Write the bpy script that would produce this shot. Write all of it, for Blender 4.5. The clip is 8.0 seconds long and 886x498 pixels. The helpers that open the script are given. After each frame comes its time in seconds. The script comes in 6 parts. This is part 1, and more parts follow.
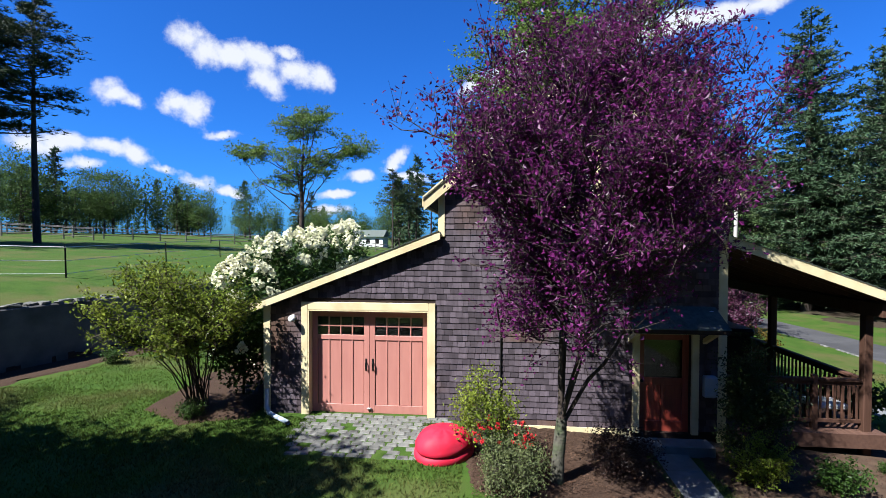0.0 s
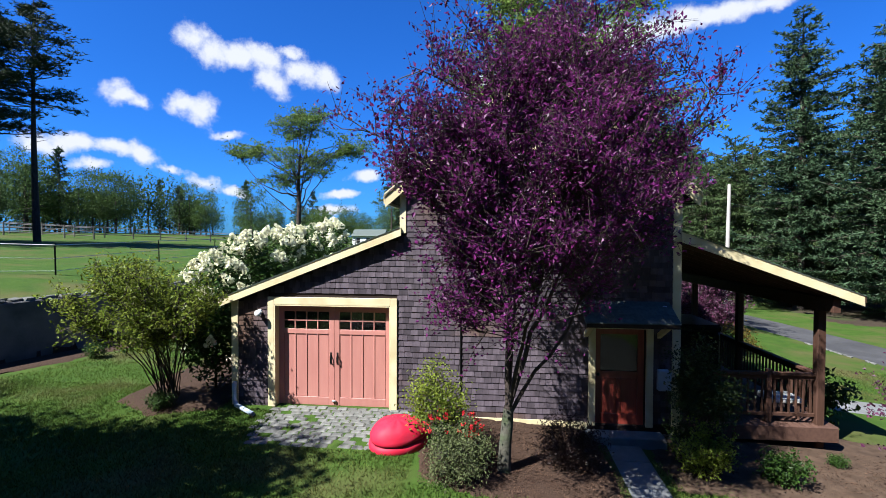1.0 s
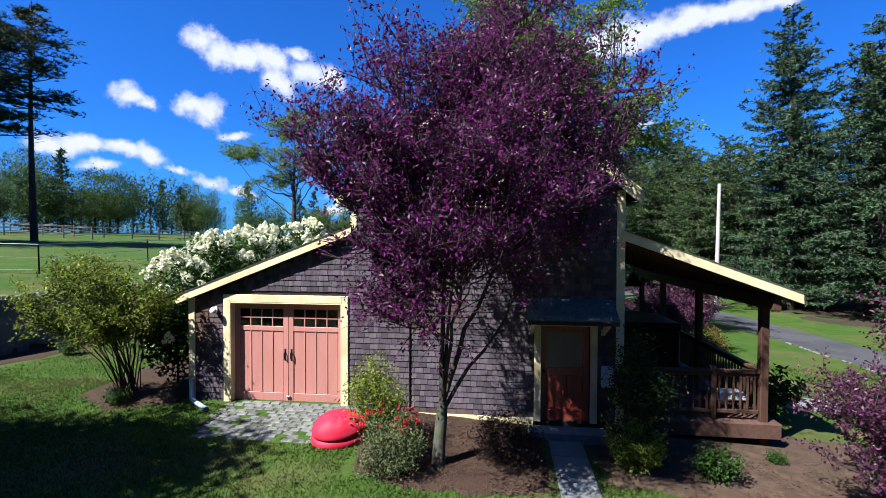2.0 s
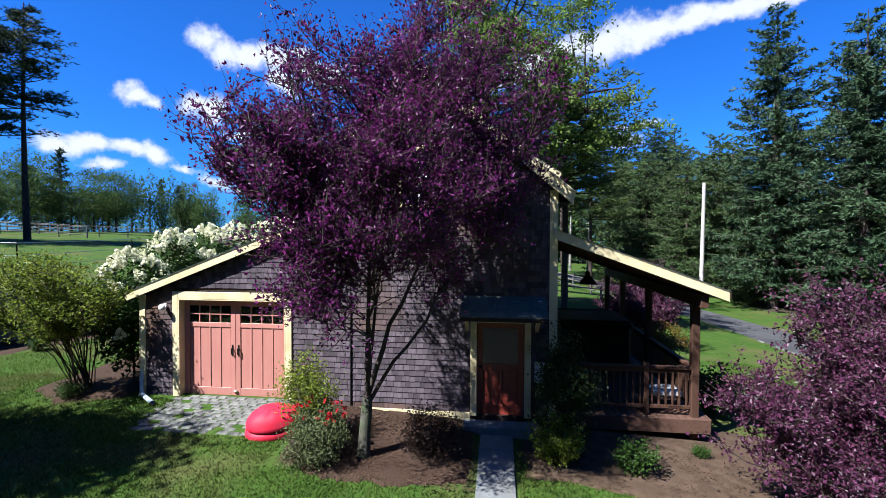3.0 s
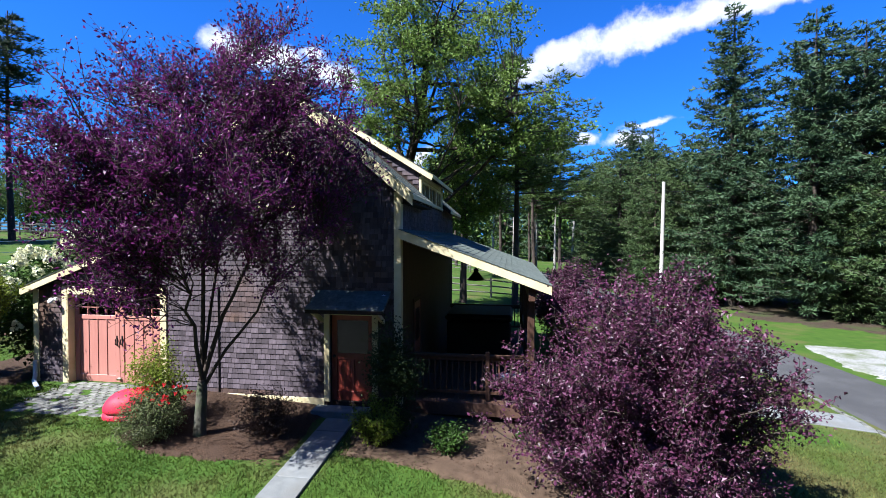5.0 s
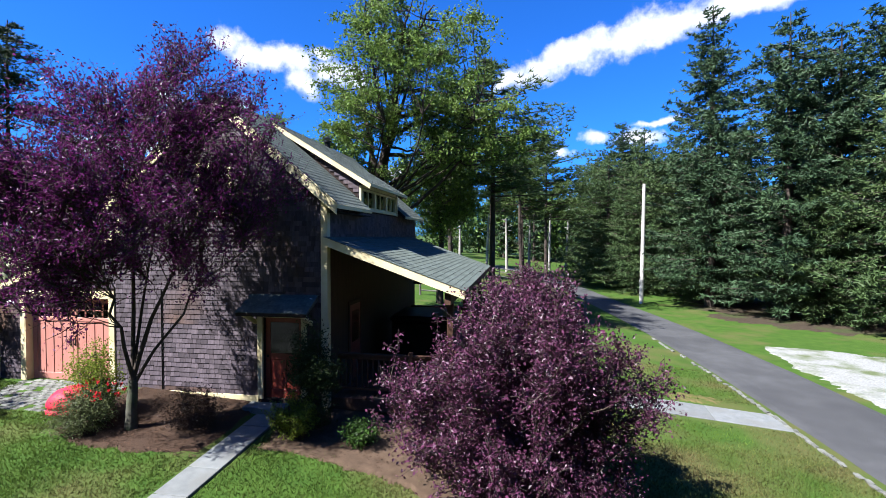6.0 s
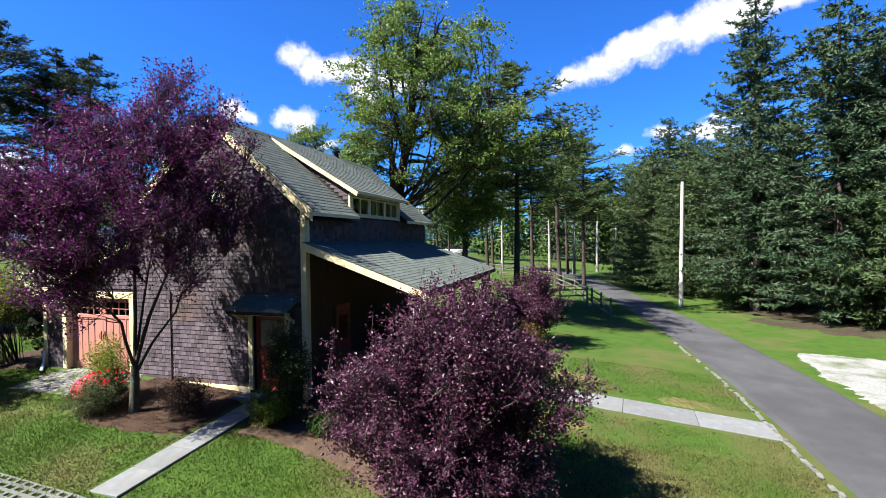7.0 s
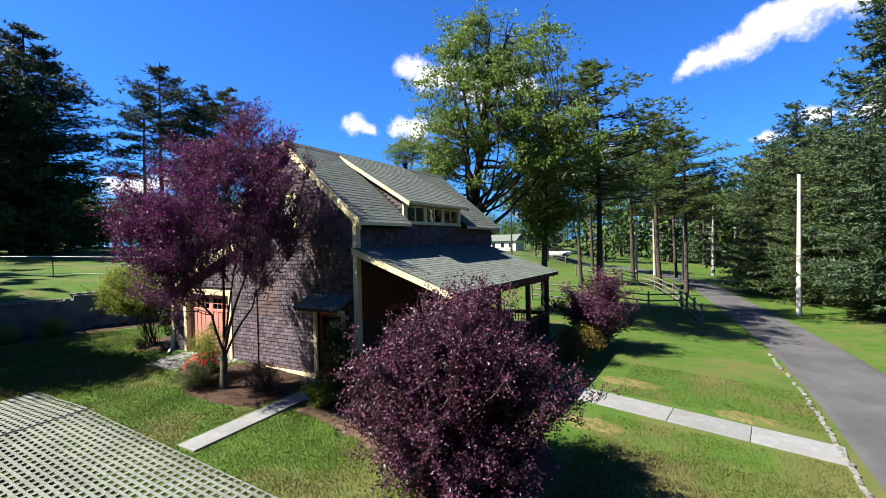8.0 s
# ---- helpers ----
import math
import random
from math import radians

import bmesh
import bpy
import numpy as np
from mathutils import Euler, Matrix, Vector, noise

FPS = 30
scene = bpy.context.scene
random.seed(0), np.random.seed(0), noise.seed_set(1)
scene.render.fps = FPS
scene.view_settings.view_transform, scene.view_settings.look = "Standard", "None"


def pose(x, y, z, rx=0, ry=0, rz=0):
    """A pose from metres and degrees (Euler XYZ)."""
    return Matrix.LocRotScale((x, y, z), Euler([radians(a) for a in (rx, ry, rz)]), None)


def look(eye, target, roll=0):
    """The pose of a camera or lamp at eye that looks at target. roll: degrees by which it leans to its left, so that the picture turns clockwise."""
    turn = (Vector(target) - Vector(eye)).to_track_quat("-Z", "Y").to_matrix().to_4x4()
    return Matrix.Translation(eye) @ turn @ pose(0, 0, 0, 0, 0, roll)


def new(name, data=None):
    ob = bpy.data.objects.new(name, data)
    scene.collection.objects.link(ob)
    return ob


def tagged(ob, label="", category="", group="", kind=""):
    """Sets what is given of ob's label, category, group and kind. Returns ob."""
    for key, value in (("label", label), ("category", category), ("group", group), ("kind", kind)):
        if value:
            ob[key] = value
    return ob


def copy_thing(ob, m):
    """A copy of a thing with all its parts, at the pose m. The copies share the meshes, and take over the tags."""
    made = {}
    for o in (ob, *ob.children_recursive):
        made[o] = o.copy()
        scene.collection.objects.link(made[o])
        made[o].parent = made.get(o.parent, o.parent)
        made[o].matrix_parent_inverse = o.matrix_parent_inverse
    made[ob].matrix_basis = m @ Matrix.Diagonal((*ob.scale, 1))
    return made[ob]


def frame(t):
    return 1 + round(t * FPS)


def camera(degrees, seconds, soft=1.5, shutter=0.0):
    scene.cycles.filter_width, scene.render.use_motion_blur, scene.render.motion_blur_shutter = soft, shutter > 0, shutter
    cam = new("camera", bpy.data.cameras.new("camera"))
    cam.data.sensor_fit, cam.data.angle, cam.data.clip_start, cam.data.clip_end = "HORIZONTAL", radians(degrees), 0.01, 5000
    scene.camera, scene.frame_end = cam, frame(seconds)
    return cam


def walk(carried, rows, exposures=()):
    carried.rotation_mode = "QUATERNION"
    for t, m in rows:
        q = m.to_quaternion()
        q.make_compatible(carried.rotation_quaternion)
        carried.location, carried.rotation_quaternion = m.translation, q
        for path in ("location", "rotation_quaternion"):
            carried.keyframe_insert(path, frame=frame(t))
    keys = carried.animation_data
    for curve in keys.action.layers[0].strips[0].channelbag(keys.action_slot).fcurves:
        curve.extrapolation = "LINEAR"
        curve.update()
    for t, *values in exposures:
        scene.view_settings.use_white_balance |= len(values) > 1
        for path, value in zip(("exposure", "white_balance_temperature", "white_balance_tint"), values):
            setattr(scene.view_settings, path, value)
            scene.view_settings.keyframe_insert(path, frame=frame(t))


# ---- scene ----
cam = camera(86.8, 8.0, soft=0.8)
PATH = [
    (0, (0.902, 1.77, 3.56), (0.721, 3.761, 3.52), 0.2),
    (0.5, (1.374, 1.735, 3.515), (1.184, 3.725, 3.478), 0.2),
    (1, (1.797, 1.635, 3.497), (1.595, 3.625, 3.456), 0.2),
    (1.5, (2.342, 1.633, 3.468), (2.126, 3.621, 3.428), 0.2),
    (2.8, (4.015, 1.527, 3.469), (3.776, 3.512, 3.427), 0.2),
    (3, (4.3, 1.532, 3.469), (4.057, 3.516, 3.424), 0.2),
    (3.5, (5.092, 1.524, 3.439), (4.839, 3.508, 3.396), 0.1),
    (4, (5.909, 1.47, 3.442), (5.646, 3.453, 3.397), 0.2),
    (4.5, (6.772, 1.413, 3.43), (6.5, 3.394, 3.385), 0.1),
    (5, (7.72, 1.261, 3.465), (7.436, 3.24, 3.416), 0.1),
    (6.3, (10.38, 0.924, 3.654), (10.018, 2.89, 3.603), -0.1),
    (6.5, (10.866, 0.9, 3.636), (10.46, 2.858, 3.588), -0.3),
    (7, (11.893, 0.959, 3.642), (11.323, 2.876, 3.604), -0.7),
    (7.5, (12.915, 0.954, 3.668), (12.131, 2.793, 3.639), -1.0),
    (8, (13.992, 0.948, 3.693), (12.989, 2.678, 3.672), -1.3),
]
walk(cam, [(t, look(eye, target, roll)) for t, eye, target, roll in PATH],
     exposures=[(0.0, 1.76, 6150, 10), (3.0, 1.88, 5950, 10), (5.0, 2.10, 5950, 10), (6.5, 2.20, 6300, 10), (8.0, 2.24, 6950, 10)])

# ---- world, sun, exposure ----
SUN_EL, SUN_AZ = 49.5, 42.0            # height; travel direction turned from +x towards +y
sun_way = Vector((math.cos(radians(SUN_AZ)) * math.cos(radians(SUN_EL)),
                  math.sin(radians(SUN_AZ)) * math.cos(radians(SUN_EL)), -math.sin(radians(SUN_EL))))
sun = new("sun", bpy.data.lights.new("sun", "SUN"))
sun.data.energy, sun.data.angle, sun.data.color = 5.0, radians(0.55), (1.0, 0.965, 0.90)
sun.matrix_world = look((-30, -30, 40), Vector((-30, -30, 40)) + sun_way)

# clouds: bearing, height, half width, half height in degrees, tilt
CLOUDS_WEST = [(-33.8, 20.5, 1.9, 1.6, 0), (-31.8, 19.6, 2.5, 1.6, -8), (-29.2, 19.8, 2.3, 1.4, 0), (-26.0, 19.5, 2.5, 1.6, -10), (-25.6, 17.4, 2.0, 1.6, 0),
               (-22.5, 18.9, 2.6, 1.7, -10), (-19.9, 18.3, 1.8, 1.6, 0), (-23.5, 20.7, 1.6, 0.7, 0), (-39.8, 14.1, 2.2, 1.2, 0), (-38.4, 13.8, 1.2, 0.9, 0),
               (-34.4, 14.0, 1.5, 1.2, 0), (-32.9, 13.4, 2.0, 1.7, 0)]
CLOUDS_LOW = [(-59.5, 7.4, 2.8, 1.2, 0), (-63.5, 6.6, 3.2, 1.1, 4), (-46.3, 8.6, 1.9, 1.1, 0), (-44.1, 9.1, 2.7, 1.0, 0), (-41.2, 8.9, 2.1, 0.9, -6), (-38.2, 8.6, 1.8, 1.1, -8), (-42.8, 7.0, 1.8, 0.6, 0), (-35.8, 7.6, 1.2, 0.6, -20),
              (-32.5, 6.2, 2.3, 0.9, -20), (-29.6, 5.1, 2.2, 0.6, -15), (-30.5, 11.2, 1.6, 0.6, 10), (-15.0, 7.6, 2.7, 0.8, 4), (-10.8, 9.8, 2.3, 0.9, 55), (-9.5, 7.3, 2.5, 0.6, 0),
              (-18.3, 5.3, 2.2, 0.6, 0), (-19.0, 3.3, 2.6, 0.7, 0)]
CLOUDS_EAST = [(-1.4, 18.2, 2.8, 1.1, 24), (2.2, 19.3, 3.9, 1.6, 24), (6.7, 20.5, 4.7, 2.0, 22), (11.5, 21.5, 5.0, 2.2, 20), (16.3, 22.0, 4.6, 1.8, 12), (20.7, 22.3, 3.9, 1.4, 8),
               (24.9, 22.4, 3.6, 1.1, 6), (28.3, 22.5, 2.8, 1.0, 5), (8.8, 11.4, 1.8, 0.8, 0), (13.3, 10.8, 2.5, 0.9, 0), (4.8, 9.7, 1.4, 0.7, 0), (15.5, 12.4, 3.3, 0.4, 8)]


def make_world():
    w = bpy.data.worlds.new("sky")
    scene.world = w
    w.use_nodes = True
    nt = w.node_tree
    nt.nodes.clear()
    N, L = nt.nodes.new, nt.links.new
    out, bg, sky = N("ShaderNodeOutputWorld"), N("ShaderNodeBackground"), N("ShaderNodeTexSky")
    sky.sky_type, sky.sun_disc = "NISHITA", False
    sky.sun_elevation = radians(SUN_EL)
    sky.sun_rotation = math.atan2(-sun_way.x, -sun_way.y)
    sky.air_density, sky.dust_density, sky.ozone_density = 1.0, 0.7, 3.5
    hue = N("ShaderNodeMix")
    hue.data_type, hue.blend_type = "RGBA", "MULTIPLY"
    hue.inputs["Factor"].default_value = 1.0
    hue.inputs[7].default_value = (0.150, 0.500, 1.100, 1)
    L(sky.outputs[0], hue.inputs[6])
    co = N("ShaderNodeTexCoord")
    nz = N("ShaderNodeTexNoise")
    nz.inputs["Scale"].default_value, nz.inputs["Detail"].default_value, nz.inputs["Roughness"].default_value = 14.0, 8.0, 0.58
    L(co.outputs["Generated"], nz.inputs["Vector"])
    cen = N("ShaderNodeVectorMath")
    cen.operation = "SUBTRACT"
    L(nz.outputs["Color"], cen.inputs[0])
    cen.inputs[1].default_value = (0.5, 0.5, 0.5)
    warp = N("ShaderNodeVectorMath")
    warp.operation = "MULTIPLY_ADD"
    L(cen.outputs[0], warp.inputs[0])
    warp.inputs[1].default_value = (0.055, 0.055, 0.045)
    L(co.outputs["Generated"], warp.inputs[2])
    last = None
    for az, el, wd, ht, tilt in CLOUDS_WEST + CLOUDS_LOW + CLOUDS_EAST:
        a, e, q = radians(az), radians(el), radians(tilt)
        d = Vector((math.sin(a) * math.cos(e), math.cos(a) * math.cos(e), math.sin(e)))
        side = Vector((math.cos(a), -math.sin(a), 0))
        rise = side.cross(d)
        along, across = side * math.cos(q) + rise * math.sin(q), rise * math.cos(q) - side * math.sin(q)
        sub, du, dv, pair, ln = (N("ShaderNodeVectorMath"), N("ShaderNodeVectorMath"), N("ShaderNodeVectorMath"), N("ShaderNodeCombineXYZ"), N("ShaderNodeVectorMath"))
        sub.operation, du.operation, dv.operation, ln.operation = "SUBTRACT", "DOT_PRODUCT", "DOT_PRODUCT", "LENGTH"
        L(warp.outputs[0], sub.inputs[0])
        sub.inputs[1].default_value = d
        du.inputs[1].default_value, dv.inputs[1].default_value = along / radians(wd), across / radians(ht)
        L(sub.outputs[0], du.inputs[0])
        L(sub.outputs[0], dv.inputs[0])
        L(du.outputs["Value"], pair.inputs[0])
        L(dv.outputs["Value"], pair.inputs[1])
        back = N("ShaderNodeVectorMath")            # only the half of the sky that faces the cloud
        back.operation = "DOT_PRODUCT"
        back.inputs[1].default_value = d
        L(co.outputs["Generated"], back.inputs[0])
        far = N("ShaderNodeMath")
        far.operation, far.inputs[1].default_value = "LESS_THAN", 0.5
        L(back.outputs["Value"], far.inputs[0])
        far2 = N("ShaderNodeMath")
        far2.operation, far2.inputs[1].default_value = "MULTIPLY", 50.0
        L(far.outputs[0], far2.inputs[0])
        L(far2.outputs[0], pair.inputs[2])
        L(pair.outputs[0], ln.inputs[0])
        if last is None:
            last = ln.outputs["Value"]
        else:
            mn = N("ShaderNodeMath")
            mn.operation = "SMOOTH_MIN"
            mn.inputs[2].default_value = 0.4
            L(last, mn.inputs[0])
            L(ln.outputs["Value"], mn.inputs[1])
            last = mn.outputs[0]
    mr = N("ShaderNodeMapRange")
    mr.interpolation_type = "SMOOTHSTEP"
    for key, v in (("From Min", 0.12), ("From Max", -0.78), ("To Min", 0.0), ("To Max", 1.0)):
        mr.inputs[key].default_value = v
    n2, ad = N("ShaderNodeTexNoise"), N("ShaderNodeMath")
    n2.inputs["Scale"].default_value, n2.inputs["Detail"].default_value, n2.inputs["Roughness"].default_value = 22.0, 8.0, 0.62
    L(co.outputs["Generated"], n2.inputs["Vector"])
    ad.operation = "MULTIPLY_ADD"
    ad.inputs[1].default_value = -2.1
    L(n2.outputs[0], ad.inputs[0])
    L(last, ad.inputs[2])
    L(ad.outputs[0], mr.inputs["Value"])
    mix = N("ShaderNodeMix")
    mix.data_type = "RGBA"
    L(mr.outputs[0], mix.inputs["Factor"])
    L(hue.outputs[2], mix.inputs[6])
    mix.inputs[7].default_value = (5.4, 5.5, 5.85, 1)
    L(mix.outputs[2], bg.inputs["Color"])
    bg.inputs["Strength"].default_value = 0.05
    L(bg.outputs[0], out.inputs["Surface"])


make_world()


# ---- materials ----
def mat(name, c1, c2, scale=8.0, rough=0.8, metal=0.0, bump=0.0, bump_scale=None, island=0.0, obj=0.0, stain=None, stain_scale=0.6, stretch=(1, 1, 1), trans=0.0, spec=0.18, amount=0.5):
    m = bpy.data.materials.new(name)
    m.use_nodes = True
    nt = m.node_tree
    N, L = nt.nodes.new, nt.links.new
    p = nt.nodes["Principled BSDF"]
    co, mp, nz, ramp = N("ShaderNodeTexCoord"), N("ShaderNodeMapping"), N("ShaderNodeTexNoise"), N("ShaderNodeValToRGB")
    mp.inputs["Scale"].default_value = stretch
    L(co.outputs["Object"], mp.inputs[0])
    L(mp.outputs[0], nz.inputs["Vector"])
    nz.inputs["Scale"].default_value, nz.inputs["Detail"].default_value = scale, 6.0
    ramp.color_ramp.elements[0].position, ramp.color_ramp.elements[1].position = 0.5 - amount / 2, 0.5 + amount / 2
    ramp.color_ramp.elements[0].color, ramp.color_ramp.elements[1].color = (*c1, 1), (*c2, 1)
    L(nz.outputs[0], ramp.inputs[0])
    col = ramp.outputs[0]
    if stain:
        n2, r2, mx = N("ShaderNodeTexNoise"), N("ShaderNodeMapRange"), N("ShaderNodeMix")
        n2.inputs["Scale"].default_value, n2.inputs["Detail"].default_value = stain_scale, 5.0
        L(co.outputs["Object"], n2.inputs["Vector"])
        r2.inputs["From Min"].default_value, r2.inputs["From Max"].default_value = 0.48, 0.68
        L(n2.outputs[0], r2.inputs["Value"])
        mx.data_type = "RGBA"
        L(r2.outputs[0], mx.inputs["Factor"])
        L(col, mx.inputs[6])
        mx.inputs[7].default_value = (*stain, 1)
        col = mx.outputs[2]
    if island or obj:
        geo = N("ShaderNodeNewGeometry") if island else N("ShaderNodeObjectInfo")
        src = geo.outputs["Random Per Island"] if island else geo.outputs["Random"]
        r3, hv = N("ShaderNodeMapRange"), N("ShaderNodeHueSaturation")
        k = island or obj
        r3.inputs["To Min"].default_value, r3.inputs["To Max"].default_value = 1 - k, 1 + k
        L(src, r3.inputs["Value"])
        L(r3.outputs[0], hv.inputs["Value"])
        L(col, hv.inputs["Color"])
        col = hv.outputs[0]
    L(col, p.inputs["Base Color"])
    p.inputs["Roughness"].default_value, p.inputs["Metallic"].default_value = rough, metal
    p.inputs["Specular IOR Level"].default_value = spec
    if bump:
        nb, bp = N("ShaderNodeTexNoise"), N("ShaderNodeBump")
        nb.inputs["Scale"].default_value, nb.inputs["Detail"].default_value = bump_scale or scale * 3, 5.0
        L(mp.outputs[0], nb.inputs["Vector"])
        bp.inputs["Strength"].default_value, bp.inputs["Distance"].default_value = bump, 0.02
        L(nb.outputs[0], bp.inputs["Height"])
        L(bp.outputs[0], p.inputs["Normal"])
    if trans:
        tl, ms, out = N("ShaderNodeBsdfTranslucent"), N("ShaderNodeMixShader"), nt.nodes["Material Output"]
        L(col, tl.inputs["Color"])
        ms.inputs[0].default_value = trans
        L(p.outputs[0], ms.inputs[1])
        L(tl.outputs[0], ms.inputs[2])
        L(ms.outputs[0], out.inputs["Surface"])
    return m


def glass_mat(name, tint=(0.9, 0.95, 0.95)):
    m = bpy.data.materials.new(name)
    m.use_nodes = True
    p = m.node_tree.nodes["Principled BSDF"]
    p.inputs["Base Color"].default_value = (*tint, 1)
    p.inputs["Roughness"].default_value, p.inputs["Transmission Weight"].default_value, p.inputs["IOR"].default_value = 0.03, 1.0, 1.45
    return m


M_grass = mat("grass", (0.022, 0.050, 0.007), (0.040, 0.073, 0.011), 2.4, 0.9, bump=0.7, bump_scale=45, stain=(0.061, 0.063, 0.021), stain_scale=0.45, spec=0.1)
M_blade = mat("grass_blade", (0.033, 0.064, 0.008), (0.071, 0.103, 0.017), 0.8, 0.7, island=0.45, trans=0.3, spec=0.15, stain=(0.091, 0.078, 0.031), stain_scale=0.45)
M_mulch = mat("mulch", (0.017, 0.010, 0.007), (0.060, 0.036, 0.024), 45.0, 0.95, bump=1.0, bump_scale=60, spec=0.15)
# needle litter with the shadow of the spruces put into its colour
M_needles_shaded = mat("needle_litter_shaded", (0.019, 0.014, 0.009), (0.046, 0.034, 0.023), 9.0, 0.95, bump=0.8, bump_scale=40, stain=(0.030, 0.044, 0.012), stain_scale=0.5, spec=0.15)
M_dry = mat("dry_turf", (0.052, 0.060, 0.016), (0.115, 0.088, 0.040), 7.0, 0.95, bump=0.8, bump_scale=60, stain=(0.040, 0.066, 0.010), stain_scale=3.0, spec=0.1, amount=0.3)
M_soil = mat("soil", (0.036, 0.023, 0.015), (0.076, 0.050, 0.034), 5.0, 0.95, bump=0.8, bump_scale=50, spec=0.15)
M_asphalt = mat("asphalt", (0.044, 0.044, 0.045), (0.057, 0.057, 0.060), 3.0, 0.85, bump=0.4, bump_scale=120, stain=(0.036, 0.036, 0.038), stain_scale=0.4)
M_gravel = mat("gravel", (0.132, 0.132, 0.126), (0.248, 0.248, 0.236), 14.0, 0.9, bump=1.0, bump_scale=70, stain=(0.071, 0.087, 0.038), stain_scale=0.9)
M_slab = mat("slab_stone", (0.093, 0.098, 0.099), (0.136, 0.141, 0.143), 5.0, 0.8, bump=0.3, bump_scale=60, obj=0.12, stain=(0.105, 0.105, 0.101), stain_scale=1.4)
M_cobble = mat("cobble", (0.071, 0.073, 0.068), (0.146, 0.144, 0.132), 9.0, 0.85, bump=0.6, bump_scale=50, obj=0.25)
M_paver = mat("turf_paver", (0.077, 0.084, 0.072), (0.119, 0.126, 0.112), 7.0, 0.9, bump=0.5, bump_scale=70, obj=0.12, stain=(0.061, 0.063, 0.051), stain_scale=1.0)
M_concrete = mat("wall_concrete", (0.074, 0.073, 0.074), (0.138, 0.136, 0.134), 1.5, 0.9, bump=0.4, bump_scale=20, stain=(0.049, 0.049, 0.049), stain_scale=0.8)
M_sheath = mat("wall_board", (0.018, 0.012, 0.010), (0.030, 0.020, 0.017), 4.0, 0.9)
M_cedar = mat("cedar_shingle", (0.037, 0.029, 0.035), (0.076, 0.061, 0.073), 2.2, 0.75, island=0.42, bump=0.2, bump_scale=30, stretch=(6, 6, 1), stain=(0.064, 0.037, 0.026), stain_scale=0.5)
M_cedar_p = mat("cedar_shingle_piece", (0.037, 0.029, 0.035), (0.076, 0.061, 0.073), 2.2, 0.75, obj=0.42, bump=0.2, bump_scale=30, stretch=(6, 6, 1))
M_roof = mat("roof_shingle", (0.051, 0.062, 0.055), (0.090, 0.105, 0.093), 14.0, 0.9, island=0.16, bump=0.3, bump_scale=150)
M_roof_p = mat("roof_shingle_piece", (0.051, 0.062, 0.055), (0.090, 0.105, 0.093), 14.0, 0.9, obj=0.16, bump=0.3, bump_scale=150)
M_trim = mat("cream_paint", (0.460, 0.391, 0.225), (0.529, 0.460, 0.290), 3.0, 0.55, bump=0.1, stain=(0.408, 0.336, 0.189), stain_scale=2.0, spec=0.45)
M_pink = mat("salmon_paint", (0.305, 0.127, 0.105), (0.352, 0.155, 0.127), 2.5, 0.5, bump=0.12, bump_scale=40, stretch=(4, 4, 0.6), obj=0.05, spec=0.45)
M_red_wood = mat("red_stained_wood", (0.159, 0.024, 0.017), (0.224, 0.041, 0.027), 4.0, 0.45, bump=0.2, stretch=(5, 5, 0.5), spec=0.45)
M_porch = mat("porch_wood", (0.044, 0.022, 0.014), (0.072, 0.036, 0.025), 3.0, 0.7, bump=0.3, stretch=(4, 4, 0.5), obj=0.15)
M_deck = mat("deck_board", (0.057, 0.030, 0.022), (0.090, 0.050, 0.036), 3.0, 0.7, bump=0.3, stretch=(5, 0.5, 5), obj=0.15)
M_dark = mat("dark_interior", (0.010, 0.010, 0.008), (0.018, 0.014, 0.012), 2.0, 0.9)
M_iron = mat("black_iron", (0.010, 0.010, 0.010), (0.020, 0.020, 0.020), 8.0, 0.45, metal=0.6)
M_steel = mat("galvanised_steel", (0.238, 0.238, 0.245), (0.340, 0.340, 0.340), 6.0, 0.45, metal=0.7)
M_white = mat("white_paint", (0.477, 0.477, 0.463), (0.545, 0.545, 0.531), 3.0, 0.5, spec=0.45)
M_plastic = mat("red_plastic", (0.363, 0.007, 0.026), (0.409, 0.012, 0.035), 2.0, 0.62, stain=(0.363, 0.017, 0.041), stain_scale=3.0, spec=0.25)
M_cover = mat("black_vinyl", (0.004, 0.004, 0.004), (0.010, 0.010, 0.010), 3.0, 0.5, bump=0.3)
M_greywood = mat("weathered_wood", (0.061, 0.057, 0.050), (0.116, 0.109, 0.101), 3.0, 0.85, bump=0.4, stretch=(1, 1, 4), obj=0.2)
M_pole = mat("pale_pole", (0.286, 0.266, 0.245), (0.395, 0.374, 0.354), 3.0, 0.85, stretch=(4, 4, 0.4), bump=0.3)
M_tape = mat("white_tape", (0.443, 0.443, 0.449), (0.511, 0.511, 0.511), 4.0, 0.6)
M_glass = glass_mat("window_glass")
# glass coloured dark to stand in for an unlit room behind it
M_glass_darkened = glass_mat("darkened_glass", (0.12, 0.12, 0.11))
M_bark = mat("bark", (0.025, 0.018, 0.015), (0.057, 0.045, 0.038), 7.0, 0.95, bump=1.0, bump_scale=22, stretch=(1, 1, 0.35))
M_bark_pale = mat("lichen_bark", (0.032, 0.031, 0.024), (0.091, 0.087, 0.068), 8.0, 0.95, bump=0.8, bump_scale=25, stain=(0.045, 0.063, 0.028), stain_scale=4.0)
M_snag = mat("dead_wood", (0.170, 0.156, 0.143), (0.286, 0.272, 0.252), 5.0, 0.9, bump=0.5, stretch=(1, 1, 0.3))
M_plum = mat("plum_leaf", (0.044, 0.005, 0.039), (0.120, 0.014, 0.098), 1.2, 0.45, island=0.6, trans=0.34, spec=0.22)
